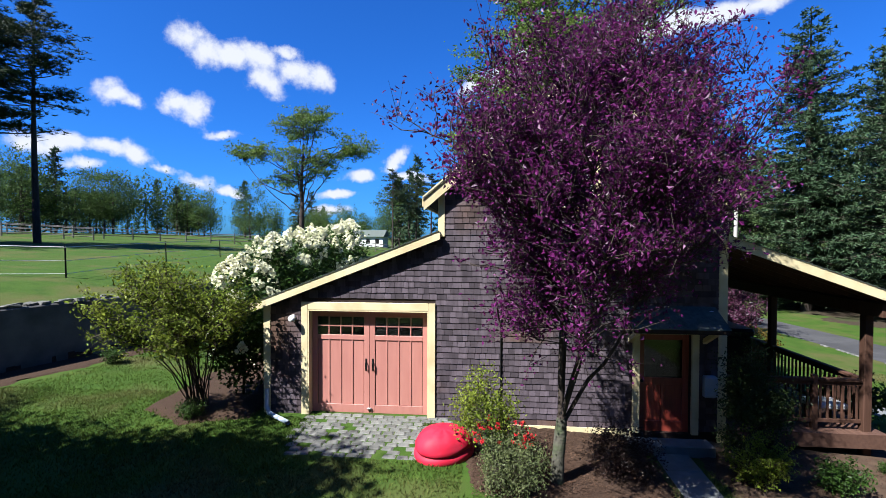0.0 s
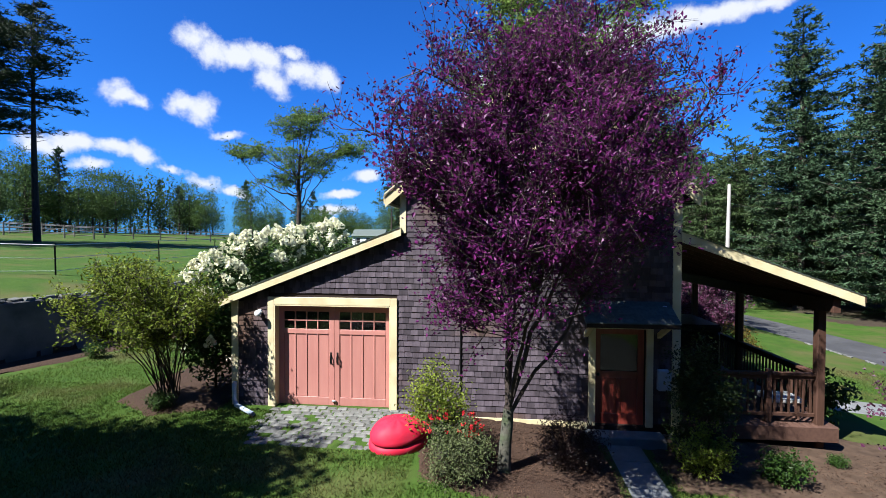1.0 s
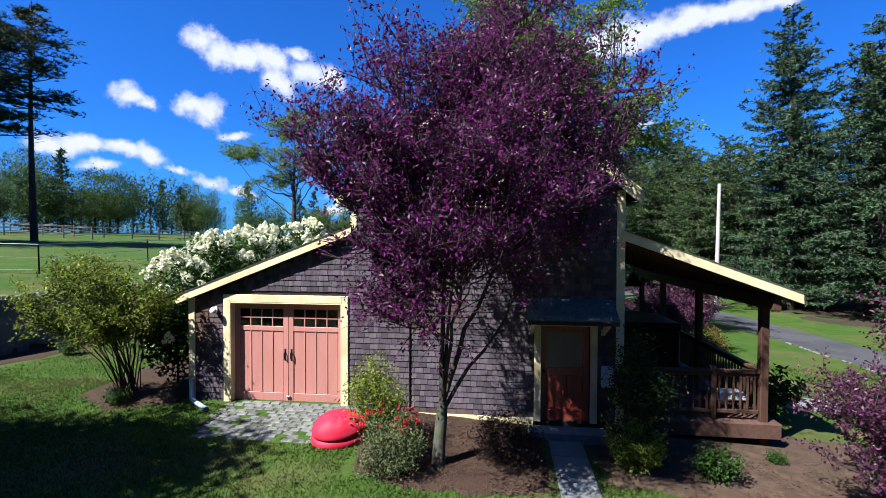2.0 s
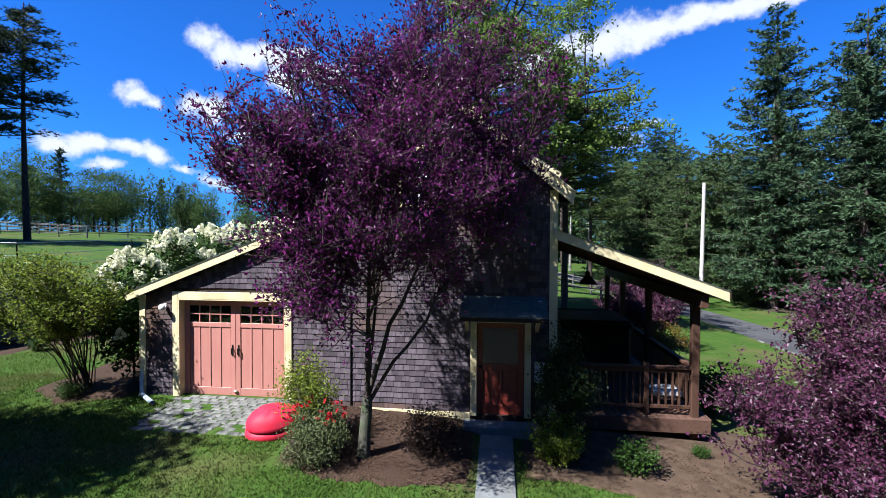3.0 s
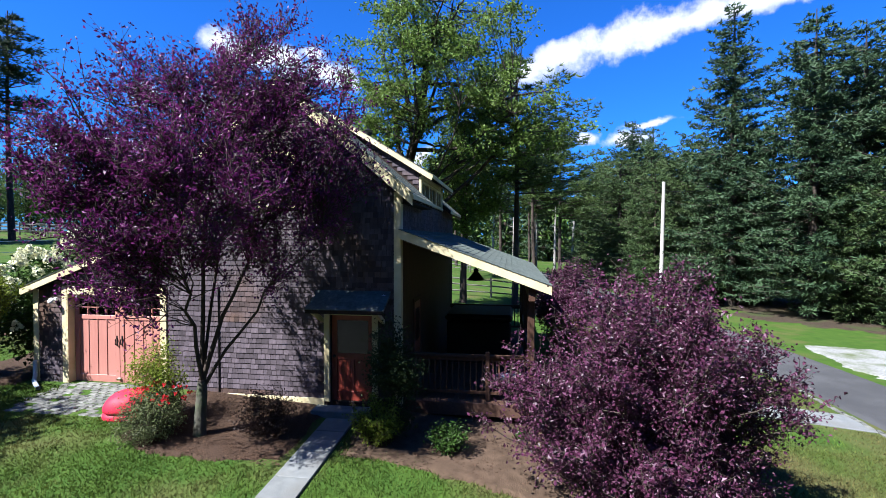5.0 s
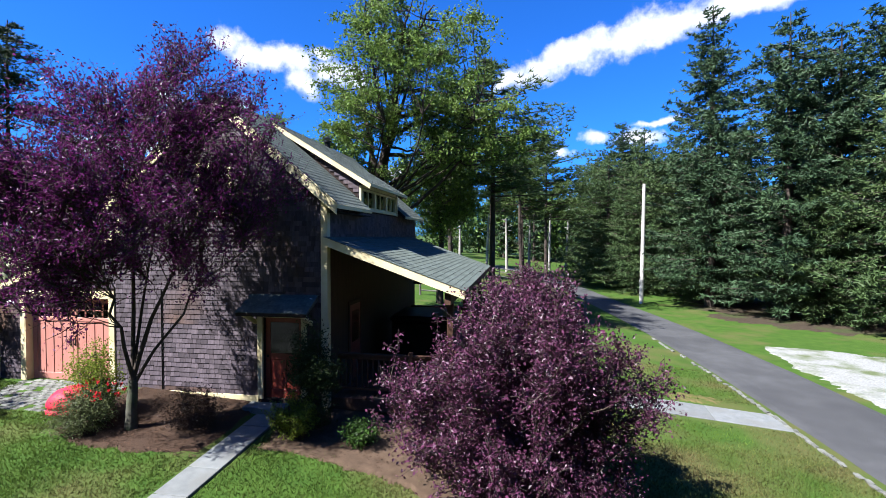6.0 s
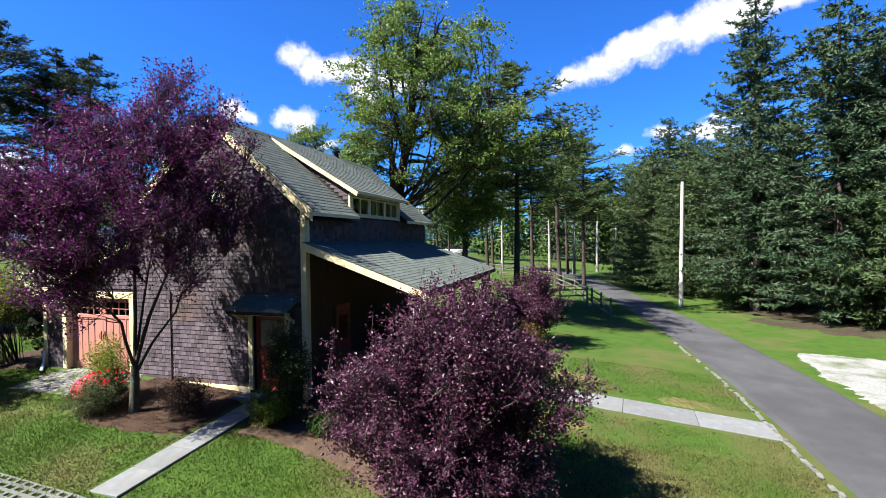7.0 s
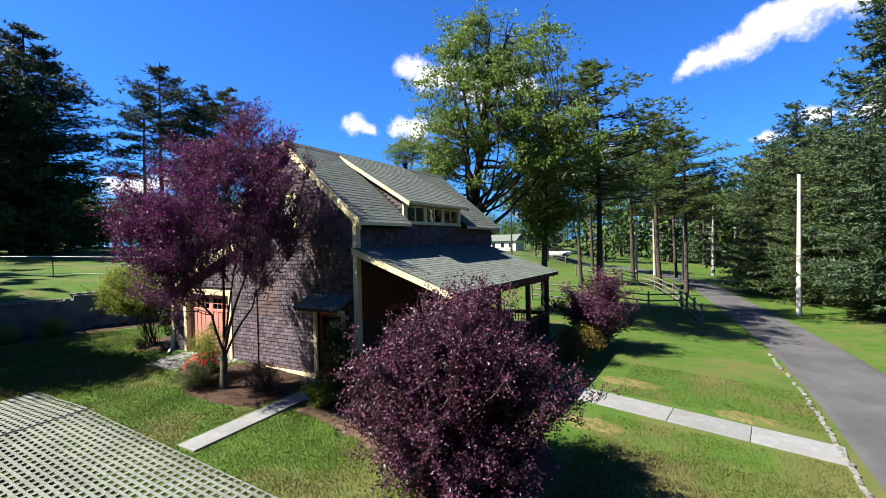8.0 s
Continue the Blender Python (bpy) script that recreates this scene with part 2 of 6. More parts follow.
M_plum_bush = mat("plum_bush_leaf", (0.030, 0.007, 0.019), (0.073, 0.020, 0.049), 1.0, 0.45, island=0.6, trans=0.22, spec=0.3)
M_oak = mat("oak_leaf", (0.054, 0.101, 0.015), (0.132, 0.187, 0.041), 0.35, 0.5, island=0.5, trans=0.38)
M_wood_leaf = mat("woodland_leaf", (0.031, 0.063, 0.012), (0.068, 0.112, 0.024), 0.12, 0.6, island=0.45, trans=0.25)
M_spruce = mat("spruce_needle", (0.019, 0.041, 0.020), (0.044, 0.075, 0.032), 0.3, 0.6, island=0.32, trans=0.1)
M_hemlock = mat("hemlock_needle", (0.024, 0.048, 0.017), (0.056, 0.085, 0.027), 0.3, 0.6, island=0.32, trans=0.12)
M_pine = mat("pine_needle", (0.030, 0.057, 0.015), (0.076, 0.109, 0.030), 0.4, 0.55, island=0.35, trans=0.25)
# darker copy of the pine needles, with shade put into the colour
M_pine_shaded = mat("pine_needle_shaded", (0.010, 0.023, 0.008), (0.029, 0.044, 0.014), 0.4, 0.6, island=0.35, trans=0.1)
M_olive = mat("olive_leaf", (0.080, 0.122, 0.011), (0.185, 0.216, 0.030), 1.5, 0.5, island=0.4, trans=0.4)
M_green = mat("green_leaf", (0.018, 0.044, 0.007), (0.036, 0.072, 0.012), 1.5, 0.5, island=0.4, trans=0.25)
M_varieg = mat("pale_leaf", (0.042, 0.057, 0.019), (0.102, 0.116, 0.049), 4.0, 0.5, island=0.45, trans=0.2)
M_barberry = mat("barberry_leaf", (0.014, 0.007, 0.008), (0.030, 0.017, 0.012), 3.0, 0.45, island=0.4, trans=0.15)
M_cedarbush = mat("arborvitae_leaf", (0.010, 0.020, 0.005), (0.024, 0.038, 0.008), 2.0, 0.55, island=0.35, trans=0.15)
M_box = mat("blue_grey_metal", (0.276, 0.331, 0.386), (0.350, 0.405, 0.460), 5.0, 0.5)
M_chip = mat("bark_chip", (0.023, 0.012, 0.008), (0.080, 0.048, 0.031), 2.0, 0.95, island=0.5, spec=0.15)
M_gold = mat("gold_leaf", (0.057, 0.039, 0.007), (0.101, 0.069, 0.010), 2.0, 0.5, island=0.35, trans=0.25)
M_petal = mat("white_petal", (0.644, 0.635, 0.423), (0.773, 0.754, 0.589), 6.0, 0.7, island=0.1, trans=0.2)


M_bloom = mat("red_petal", (0.386, 0.011, 0.018), (0.552, 0.032, 0.041), 6.0, 0.6, island=0.2, trans=0.25)


# ---- mesh helpers ----
def obj_from(name, me, material, parent=None, label="", smooth=False):
    ob = new(name, me)
    if material and not me.materials:
        me.materials.append(material)
    if smooth:
        me.shade_smooth()
    if parent is not None:
        ob.parent = parent
    if label:
        ob["label"] = label
    return ob


def part(name, bm, material, parent, label="", smooth=False):
    me = bpy.data.meshes.new(name)
    bmesh.ops.recalc_face_normals(bm, faces=bm.faces)
    bm.to_mesh(me)
    bm.free()
    return obj_from(name, me, material, parent, label, smooth)


def np_mesh(name, verts, faces):
    """A mesh from arrays: verts (n, 3), faces (m, 3 or 4)."""
    me = bpy.data.meshes.new(name)
    verts, faces = np.asarray(verts, np.float32), np.asarray(faces, np.int32)
    k = faces.shape[1]
    me.vertices.add(len(verts))
    me.vertices.foreach_set("co", verts.ravel())
    me.loops.add(faces.size)
    me.loops.foreach_set("vertex_index", faces.ravel())
    me.polygons.add(len(faces))
    me.polygons.foreach_set("loop_start", np.arange(0, faces.size, k, dtype=np.int32))
    me.update(calc_edges=True)
    me.shade_flat()
    return me


def thing(name, label, category, group="", at=(0, 0, 0)):
    ob = new(name)
    ob.location = at
    return tagged(ob, label, category, group)


def box(bm, x0, x1, y0, y1, z0, z1, bevel=0.0):
    vs = [bm.verts.new(p) for p in ((x0, y0, z0), (x1, y0, z0), (x1, y1, z0), (x0, y1, z0), (x0, y0, z1), (x1, y0, z1), (x1, y1, z1), (x0, y1, z1))]
    fs = [bm.faces.new([vs[i] for i in f]) for f in ((3, 2, 1, 0), (4, 5, 6, 7), (0, 1, 5, 4), (1, 2, 6, 5), (2, 3, 7, 6), (3, 0, 4, 7))]
    if bevel:
        es = list({e for f in fs for e in f.edges})
        bmesh.ops.bevel(bm, geom=es, offset=bevel, segments=1, affect="EDGES")
    return vs


def box_part(name, dims, material, parent, bevel=0.008, label=""):
    bm = bmesh.new()
    box(bm, *dims, bevel=bevel)
    return part(name, bm, material, parent, label)


def prism_y(bm, poly, y0, y1):
    """A polygon of (x, z) drawn out along y."""
    a, b = [bm.verts.new((x, y0, z)) for x, z in poly], [bm.verts.new((x, y1, z)) for x, z in poly]
    bm.faces.new(a)
    bm.faces.new(b[::-1])
    n = len(poly)
    for i in range(n):
        bm.faces.new((a[i], b[i], b[(i + 1) % n], a[(i + 1) % n]))


def prism_x(bm, poly, x0, x1):
    """A polygon of (y, z) drawn out along x."""
    a, b = [bm.verts.new((x0, y, z)) for y, z in poly], [bm.verts.new((x1, y, z)) for y, z in poly]
    bm.faces.new(a)
    bm.faces.new(b[::-1])
    n = len(poly)
    for i in range(n):
        bm.faces.new((a[i], b[i], b[(i + 1) % n], a[(i + 1) % n]))


def box_arrays(x0, x1, y0, y1, z0, z1, butt=0.0):
    """Eight corners and six sides; butt: how much further out (-y) the lower edge stands."""
    V = np.array(((x0, y0 - butt, z0), (x1, y0 - butt, z0), (x1, y1, z0), (x0, y1, z0), (x0, y0, z1), (x1, y0, z1), (x1, y1, z1), (x0, y1, z1)), float)
    Fq = np.array(((3, 2, 1, 0), (4, 5, 6, 7), (0, 1, 5, 4), (1, 2, 6, 5), (2, 3, 7, 6), (3, 0, 4, 7)))
    return V, Fq


def tube_arrays(points, radii, sides=6):
    """A tapered tube along points: verts and quads as arrays."""
    P = np.asarray(points, float)
    n = len(P)
    d = np.gradient(P, axis=0)
    d /= np.linalg.norm(d, axis=1)[:, None] + 1e-9
    ref = np.array((0.13, 0.31, 0.94)) if abs(d[0][2]) < 0.9 else np.array((1.0, 0.1, 0.0))
    u = np.cross(d, ref)
    u /= np.linalg.norm(u, axis=1)[:, None] + 1e-9
    v = np.cross(d, u)
    a = np.arange(sides) * 2 * np.pi / sides
    ring = np.cos(a)[None, :, None] * u[:, None] + np.sin(a)[None, :, None] * v[:, None]
    V = (P[:, None] + ring * np.asarray(radii, float)[:, None, None]).reshape(-1, 3)
    i = np.arange(n - 1)[:, None] * sides
    j = np.arange(sides)[None]
    k = (j + 1) % sides
    F = np.stack((i + j, i + k, i + sides + k, i + sides + j), -1).reshape(-1, 4)
    return V, F


def join_arrays(items):
    vs, fs, n = [], [], 0
    for V, F in items:
        vs.append(V)
        fs.append(F + n)
        n += len(V)
    return np.concatenate(vs), np.concatenate(fs)


def leaf_arrays(C, size, rng, width=0.55, up=0.4, out=None, fold=0.18):
    """One small folded leaf (four corners) at each centre."""
    n = len(C)
    nor = rng.normal(size=(n, 3))
    nor[:, 2] += up * 2
    if out is not None:
        nor += out
    nor /= np.linalg.norm(nor, axis=1)[:, None]
    ax = np.cross(nor, rng.normal(size=(n, 3)))
    ax /= np.linalg.norm(ax, axis=1)[:, None] + 1e-9
    sd = np.cross(nor, ax)
    s = (size * rng.uniform(0.6, 1.25, n))[:, None]
    V = np.empty((n, 4, 3))
    V[:, 0] = C - ax * s * 0.5
    V[:, 2] = C + ax * s * 0.5
    V[:, 1] = C + sd * s * width * 0.5 + nor * s * fold
    V[:, 3] = C - sd * s * width * 0.5 + nor * s * fold
    F = np.arange(n * 4).reshape(n, 4)
    return V.reshape(-1, 3), F


def in_ball(rng, n, power=0.45):
    d = rng.normal(size=(n, 3))
    d /= np.linalg.norm(d, axis=1)[:, None]
    return d * rng.random(n)[:, None] ** power


def bezier(a, b, c, n):
    t = np.linspace(0, 1, n)[:, None]
    return (1 - t) ** 2 * a + 2 * t * (1 - t) * b + t * t * c


def tree_arrays(seed, height, fork, trunk_r, crown, limbs, tufts, leaves, leaf, tuft_r, lean=(0, 0), gap=0.0, freq=0.5,
                up=0.4, width=0.55, twig=True, flat=1.0, power=0.45, trunk_top=0.6, extra=()):
    """Wood and leaves of a broad-leaved tree that stands at the origin. crown: centre and radii, and extra crowns of the same form."""
    rng = np.random.default_rng(seed)
    crowns = [crown, *extra]
    vols = np.array([r[0] * r[1] * r[2] for _, r in crowns])
    wood, spine = [], []
    top = np.array((lean[0], lean[1], fork + (height - fork) * trunk_top))
    tp = bezier(np.zeros(3) - np.array((0, 0, 0.25)), np.array((lean[0] * 0.15 + rng.normal() * trunk_r, lean[1] * 0.15, fork)), top, 12)
    tr = np.linspace(trunk_r, trunk_r * 0.25, 12)
    tr[0] *= 1.35
    wood.append(tube_arrays(tp, tr, 10))
    for i in range(limbs):
        ci = rng.choice(len(crowns), p=vols / vols.sum())
        c, r = np.array(crowns[ci][0], float), np.array(crowns[ci][1], float)
        end = c + in_ball(rng, 1, 0.3)[0] * r * 0.8
        k = rng.uniform(0.12, 0.8)
        h0 = fork + (min(end[2], top[2]) - fork) * k * 0.75
        start = np.array([np.interp(h0, tp[:, 2], tp[:, a]) for a in range(3)])
        mid = start * 0.45 + end * 0.55
        mid[:2] = start[:2] * 0.5 + end[:2] * 0.5 + rng.normal(size=2) * 0.06 * height
        mid[2] = start[2] + (end[2] - start[2]) * rng.uniform(0.35, 0.6)
        P = bezier(start, mid, end, 9)
        P[2:-1] += rng.normal(size=(6, 3)) * 0.012 * height
        r0 = trunk_r * rng.uniform(0.28, 0.5)
        wood.append(tube_arrays(P, np.linspace(r0, r0 * 0.12, 9), 6))
        spine.append(P[2:])
    spine = np.concatenate(spine) if spine else tp[6:]
    cs = []
    while len(cs) < tufts:
        ci = rng.choice(len(crowns), p=vols / vols.sum())
        c, r = np.array(crowns[ci][0], float), np.array(crowns[ci][1], float)
        p = c + in_ball(rng, 1, power)[0] * r
        if gap and noise.noise(Vector(p * freq) + Vector((seed * 3.1, 0, 0))) < gap - 0.35:
            continue
        cs.append(p)
    cs = np.array(cs)
    if twig:
        for p in cs:
            q = spine[np.argmin(np.sum((spine - p) ** 2, 1) + (spine[:, 2] > p[2]) * 0.5)]
            m = (p + q) / 2 + np.array((0, 0, -0.05)) * np.linalg.norm(p - q)
            w = trunk_r * 0.05 + 0.003
            wood.append(tube_arrays(bezier(q, m, p, 4), (w, w * 0.8, w * 0.6, w * 0.3), 3))
    C = np.repeat(cs, leaves, 0)
    off = rng.normal(size=C.shape) * tuft_r
    off[:, 2] *= flat
    C = C + off
    out = C - np.array(crown[0])
    out /= np.linalg.norm(out, axis=1)[:, None] + 1e-9
    return join_arrays(wood), leaf_arrays(C, leaf, rng, width, up, out * 0.5)


def branchy_arrays(seed, trunk, ends, limbs, shoots, twigs, per_m, leaf, spread=0.06, shoot_len=0.9, twig_len=0.4, r0=0.06, up=0.35, width=0.55, stems=False, leaf_up=0.1, y_most=99.0, mains=7, low=0.3):
    """A shrubby tree whose leaves sit along upright limbs, shoots and twigs. trunk: points and radii; ends: crowns (centre, radii, share)."""
    rng = np.random.default_rng(seed)
    wood, segs, main_pts = [], [], []
    if trunk:
        wood.append(tube_arrays(np.array(trunk[0], float), trunk[1], 10))
    share = np.array([e[2] for e in ends], float)
    for i in range(limbs):
        c, r, _ = ends[rng.choice(len(ends), p=share / share.sum())]
        d = in_ball(rng, 1, 0.16)[0]
        end = np.array(c, float) + d * np.array(r, float) * 0.86
        end[1] = min(end[1], y_most - 0.25)
        if stems:
            start = np.array((rng.normal(0, 0.14), rng.normal(0, 0.14), -0.1))
            mid = start + (end - start) * np.array((0.35, 0.35, 0.55)) + np.array((0, 0, 0.15 * max(0.3, end[2])))
        else:
            if i < mains:
                tp = np.array(trunk[0], float)
                k = rng.uniform(0.8, 0.98)
                start = np.array([np.interp(k * (len(tp) - 1), np.arange(len(tp)), tp[:, a]) for a in range(3)])
            else:
                pool = np.concatenate(main_pts)
                pool = pool[pool[:, 2] < max(end[2] - 0.1 * abs(end[2]), pool[:, 2].min() + 0.01)]
                start = pool[np.argmin(np.linalg.norm(pool - end, axis=1) + rng.uniform(0, 0.6, len(pool)) * np.linalg.norm(end) * 0.3)]
            mid = start + (end - start) * np.array((0.33, 0.33, 0.55)) + rng.normal(size=3) * 0.05 * np.linalg.norm(end - start)
        P = bezier(start, mid, end, 10)
        P[3:-1] += rng.normal(size=(6, 3)) * 0.03
        L = np.linalg.norm(end - start)
        rr = r0 * rng.uniform(0.5, 1.0) * min(1.0, L / 3) * (1.0 if stems or i < mains else 0.5)
        if i < mains:
            main_pts.append(P[3:9])
        wood.append(tube_arrays(P, np.linspace(rr, 0.006, 10), 5))
        if low < 0.5:
            segs.append((P[5], P[7], 0.5))
        segs.append((P[7], P[9], 1.0))
        for j in range(shoots):
            s = rng.uniform(low, 1.0)
            q = np.array([np.interp(s * 9, np.arange(10), P[:, a]) for a in range(3)])
            w = (P[9] - P[4]) / (np.linalg.norm(P[9] - P[4]) + 1e-9) * 0.7 + rng.normal(size=3) * 0.6 + np.array((0, 0, up))
            w /= np.linalg.norm(w)
            ln = shoot_len * rng.uniform(0.4, 1.15) * (1.15 - 0.45 * s)
            e = q + w * ln
            e[1] = min(e[1], y_most)
            m = (q + e) / 2 + rng.normal(size=3) * 0.05 * ln
            wood.append(tube_arrays(np.array([q, m, e]), (0.011, 0.008, 0.003), 3))
            segs += [(q, m, 0.55), (m, e, 1.0)]
            for k in range(twigs):
                u = rng.uniform(0.25, 1.0)
                a = q + (e - q) * u
                v = w * 0.6 + rng.normal(size=3) * 0.65 + np.array((0, 0, up * 0.6))
                v /= np.linalg.norm(v)
                b = a + v * twig_len * rng.uniform(0.5, 1.2)
                b[1] = min(b[1], y_most)
                wood.append(tube_arrays(np.array([a, b]), (0.005, 0.002), 3))
                segs.append((a, b, 1.0))
    C = []
    for a, b, k in segs:
        n = max(1, int(np.linalg.norm(b - a) * per_m * k))
        t = rng.random(n)[:, None]
        C.append(a + (b - a) * t + rng.normal(size=(n, 3)) * spread)
    C = np.concatenate(C)
    C = C[C[:, 1] < y_most + 0.05]
    return join_arrays(wood), leaf_arrays(C, leaf, rng, width, leaf_up)


def oak_arrays(seed, trunk, r0, crowns, limbs, tufts, leaves, leaf, tuft_r=0.42):
    """A broad tree: long forked limbs, side boughs, and leaves gathered in flattish sprays with gaps between."""
    rng = np.random.default_rng(seed)
    tp = np.array(trunk, float)
    rad = np.linspace(r0, r0 * 0.25, len(tp))
    rad[0] *= 1.3
    wood, pts = [tube_arrays(tp, rad, 10)], []
    share = np.array([c[2] for c in crowns], float)
    share /= share.sum()

    def spot(k):
        c, r, _ = crowns[rng.choice(len(crowns), p=share)]
        return np.array(c, float) + in_ball(rng, 1, k)[0] * np.array(r, float)

    for i in range(limbs):
        end = spot(0.2)
        k = rng.uniform(0.36, 0.97) * (len(tp) - 1)
        start = np.array([np.interp(k, np.arange(len(tp)), tp[:, a]) for a in range(3)])
        if start[2] > end[2] + 0.8:
            start = np.array([np.interp(0.5 * (len(tp) - 1), np.arange(len(tp)), tp[:, a]) for a in range(3)])
        m = start + (end - start) * np.array((0.5, 0.5, 0.42)) + rng.normal(size=3) * 0.35
        P = bezier(start, m, end, 14)
        P[2:-1] += np.cumsum(rng.normal(size=(11, 3)) * 0.07, 0) * np.linspace(1, 0.3, 11)[:, None]
        w = r0 * rng.uniform(0.15, 0.32)
        wood.append(tube_arrays(P, np.linspace(w, 0.02, 14), 6))
        pts.append(P[4:])
    main = np.concatenate(pts)
    cs = np.array([spot(0.33) for _ in range(tufts)])
    keep = [noise.noise(Vector(c * 0.42) + Vector((seed, 0, 0))) > -0.24 for c in cs]
    cs = cs[np.array(keep)]
    C = []
    for c in cs:
        q = main[np.argmin(np.linalg.norm(main - c, axis=1) + (main[:, 2] > c[2] + 0.3) * 1.5)]
        m = (q + c) / 2 + rng.normal(size=3) * 0.15 + np.array((0, 0, -0.1))
        P = bezier(q, m, c, 6)
        wood.append(tube_arrays(P, np.linspace(0.035, 0.008, 6), 4))
        d = (c - q) / (np.linalg.norm(c - q) + 1e-6)
        for j in range(5):        # twigs that carry the spray
            e = c + (d * 0.4 + rng.normal(size=3) * np.array((0.75, 0.75, 0.35))) * tuft_r * 1.6
            wood.append(tube_arrays(np.array([P[3] * 0.4 + c * 0.6, e]), (0.01, 0.004), 3))
            n = leaves // 5
            u = rng.random(n)[:, None] ** 0.6
            C.append(c + (e - c) * u * 1.1 + rng.normal(size=(n, 3)) * np.array((1, 1, 0.55)) * tuft_r * 0.36)
    return join_arrays(wood), leaf_arrays(np.concatenate(C), leaf, rng, 0.6, 0.35)


def plant(name, at, label, category, arrays, wood_mat, leaf_mat, group="", turn=0.0, wood_name="trunk", leaf_name="crown"):
    t = thing(name, label, category, group, at)
    t.rotation_euler = (0, 0, turn)
    obj_from(wood_name, np_mesh(wood_name, *arrays[0]), wood_mat, t, smooth=True)
    obj_from(leaf_name, np_mesh(leaf_name, *arrays[1]), leaf_mat, t)
    return t


def conifer_arrays(seed, height, radius, bare=0.08, spacing=0.46, per=6, droop=0.25, blade=0.3, taper=0.85, fill=1.0):
    """A spruce at the origin: trunk, arching boughs, and side branchlets that carry short blades."""
    rng = np.random.default_rng(seed)
    wood = [tube_arrays(np.array([(0, 0, -0.3), (0.05, 0, height * 0.5), (0, 0.04, height)]), (height * 0.017, height * 0.011, 0.02), 8)]
    tri_v = []
    z = height * bare
    while z < height * 0.985:
        f = (z - height * bare) / (height * (1 - bare))
        for _ in range(per if f < 0.85 else 5):
            a = rng.uniform(0, 2 * np.pi)
            d = np.array((math.cos(a), math.sin(a), 0.0))
            side = np.array((-d[1], d[0], 0.0))
            uneven = 1.0 + 0.55 * noise.noise(Vector((d[0] * 1.3, d[1] * 1.3, z * 0.33 + seed)))
            ln = radius * (1 - f) ** taper * rng.uniform(0.7, 1.1) * uneven * min(1, 0.6 + f * 4) + 0.18
            zz = z + rng.uniform(-0.3, 0.3)
            rise = rng.uniform(-droop * 1.2, droop * 0.7) + f * 0.4
            s4 = np.array((0, 0.35, 0.7, 1.0))
            P = d[None] * ln * s4[:, None]
            P[:, 2] = zz + ln * (rise * s4 - 0.3 * s4 * (1 - s4))
            P[1:] += side[None] * rng.normal(0, 0.05 * ln, (3, 1))
            if ln > 1.4:
                wood.append(tube_arrays(P, (0.035, 0.026, 0.016, 0.006), 3))
            k = max(3, int(ln / 0.17 * fill))
            s = rng.uniform(0.02, 1.0, k)
            q = np.stack([np.interp(s, s4, P[:, i]) for i in range(3)], 1)
            sg = np.where(rng.random(k) < 0.5, -1.0, 1.0)[:, None]
            bl = (0.16 + 0.34 * ln * (1.05 - s) * np.minimum(1, 0.3 + s * 2))[:, None] * rng.uniform(0.6, 1.1, (k, 1))
            way = d[None] * 0.75 + side[None] * sg * rng.uniform(0.4, 1.0, (k, 1))
            way[:, 2] = rng.uniform(-0.45, 0.15, k)
            way /= np.linalg.norm(way, axis=1)[:, None]
            m = 7
            u = rng.random((k, m, 1))
            c = q[:, None] + way[:, None] * bl[:, None] * u
            w = way[:, None] * 0.7 + rng.normal(0, 0.5, (k, m, 3))
            w[..., 2] += 0.12
            w /= np.linalg.norm(w, axis=2)[..., None]
            L = blade * rng.uniform(0.55, 1.15, (k, m, 1))
            x = np.cross(w, rng.normal(size=(k, m, 3)))
            x /= np.linalg.norm(x, axis=2)[..., None]
            tri_v.append(np.stack((c - x * L * 0.16, c + x * L * 0.16, c + w * L), 2).reshape(-1, 3, 3))
        z += spacing
    T = np.concatenate(tri_v)
    return join_arrays(wood), (T.reshape(-1, 3), np.arange(len(T) * 3).reshape(-1, 3))


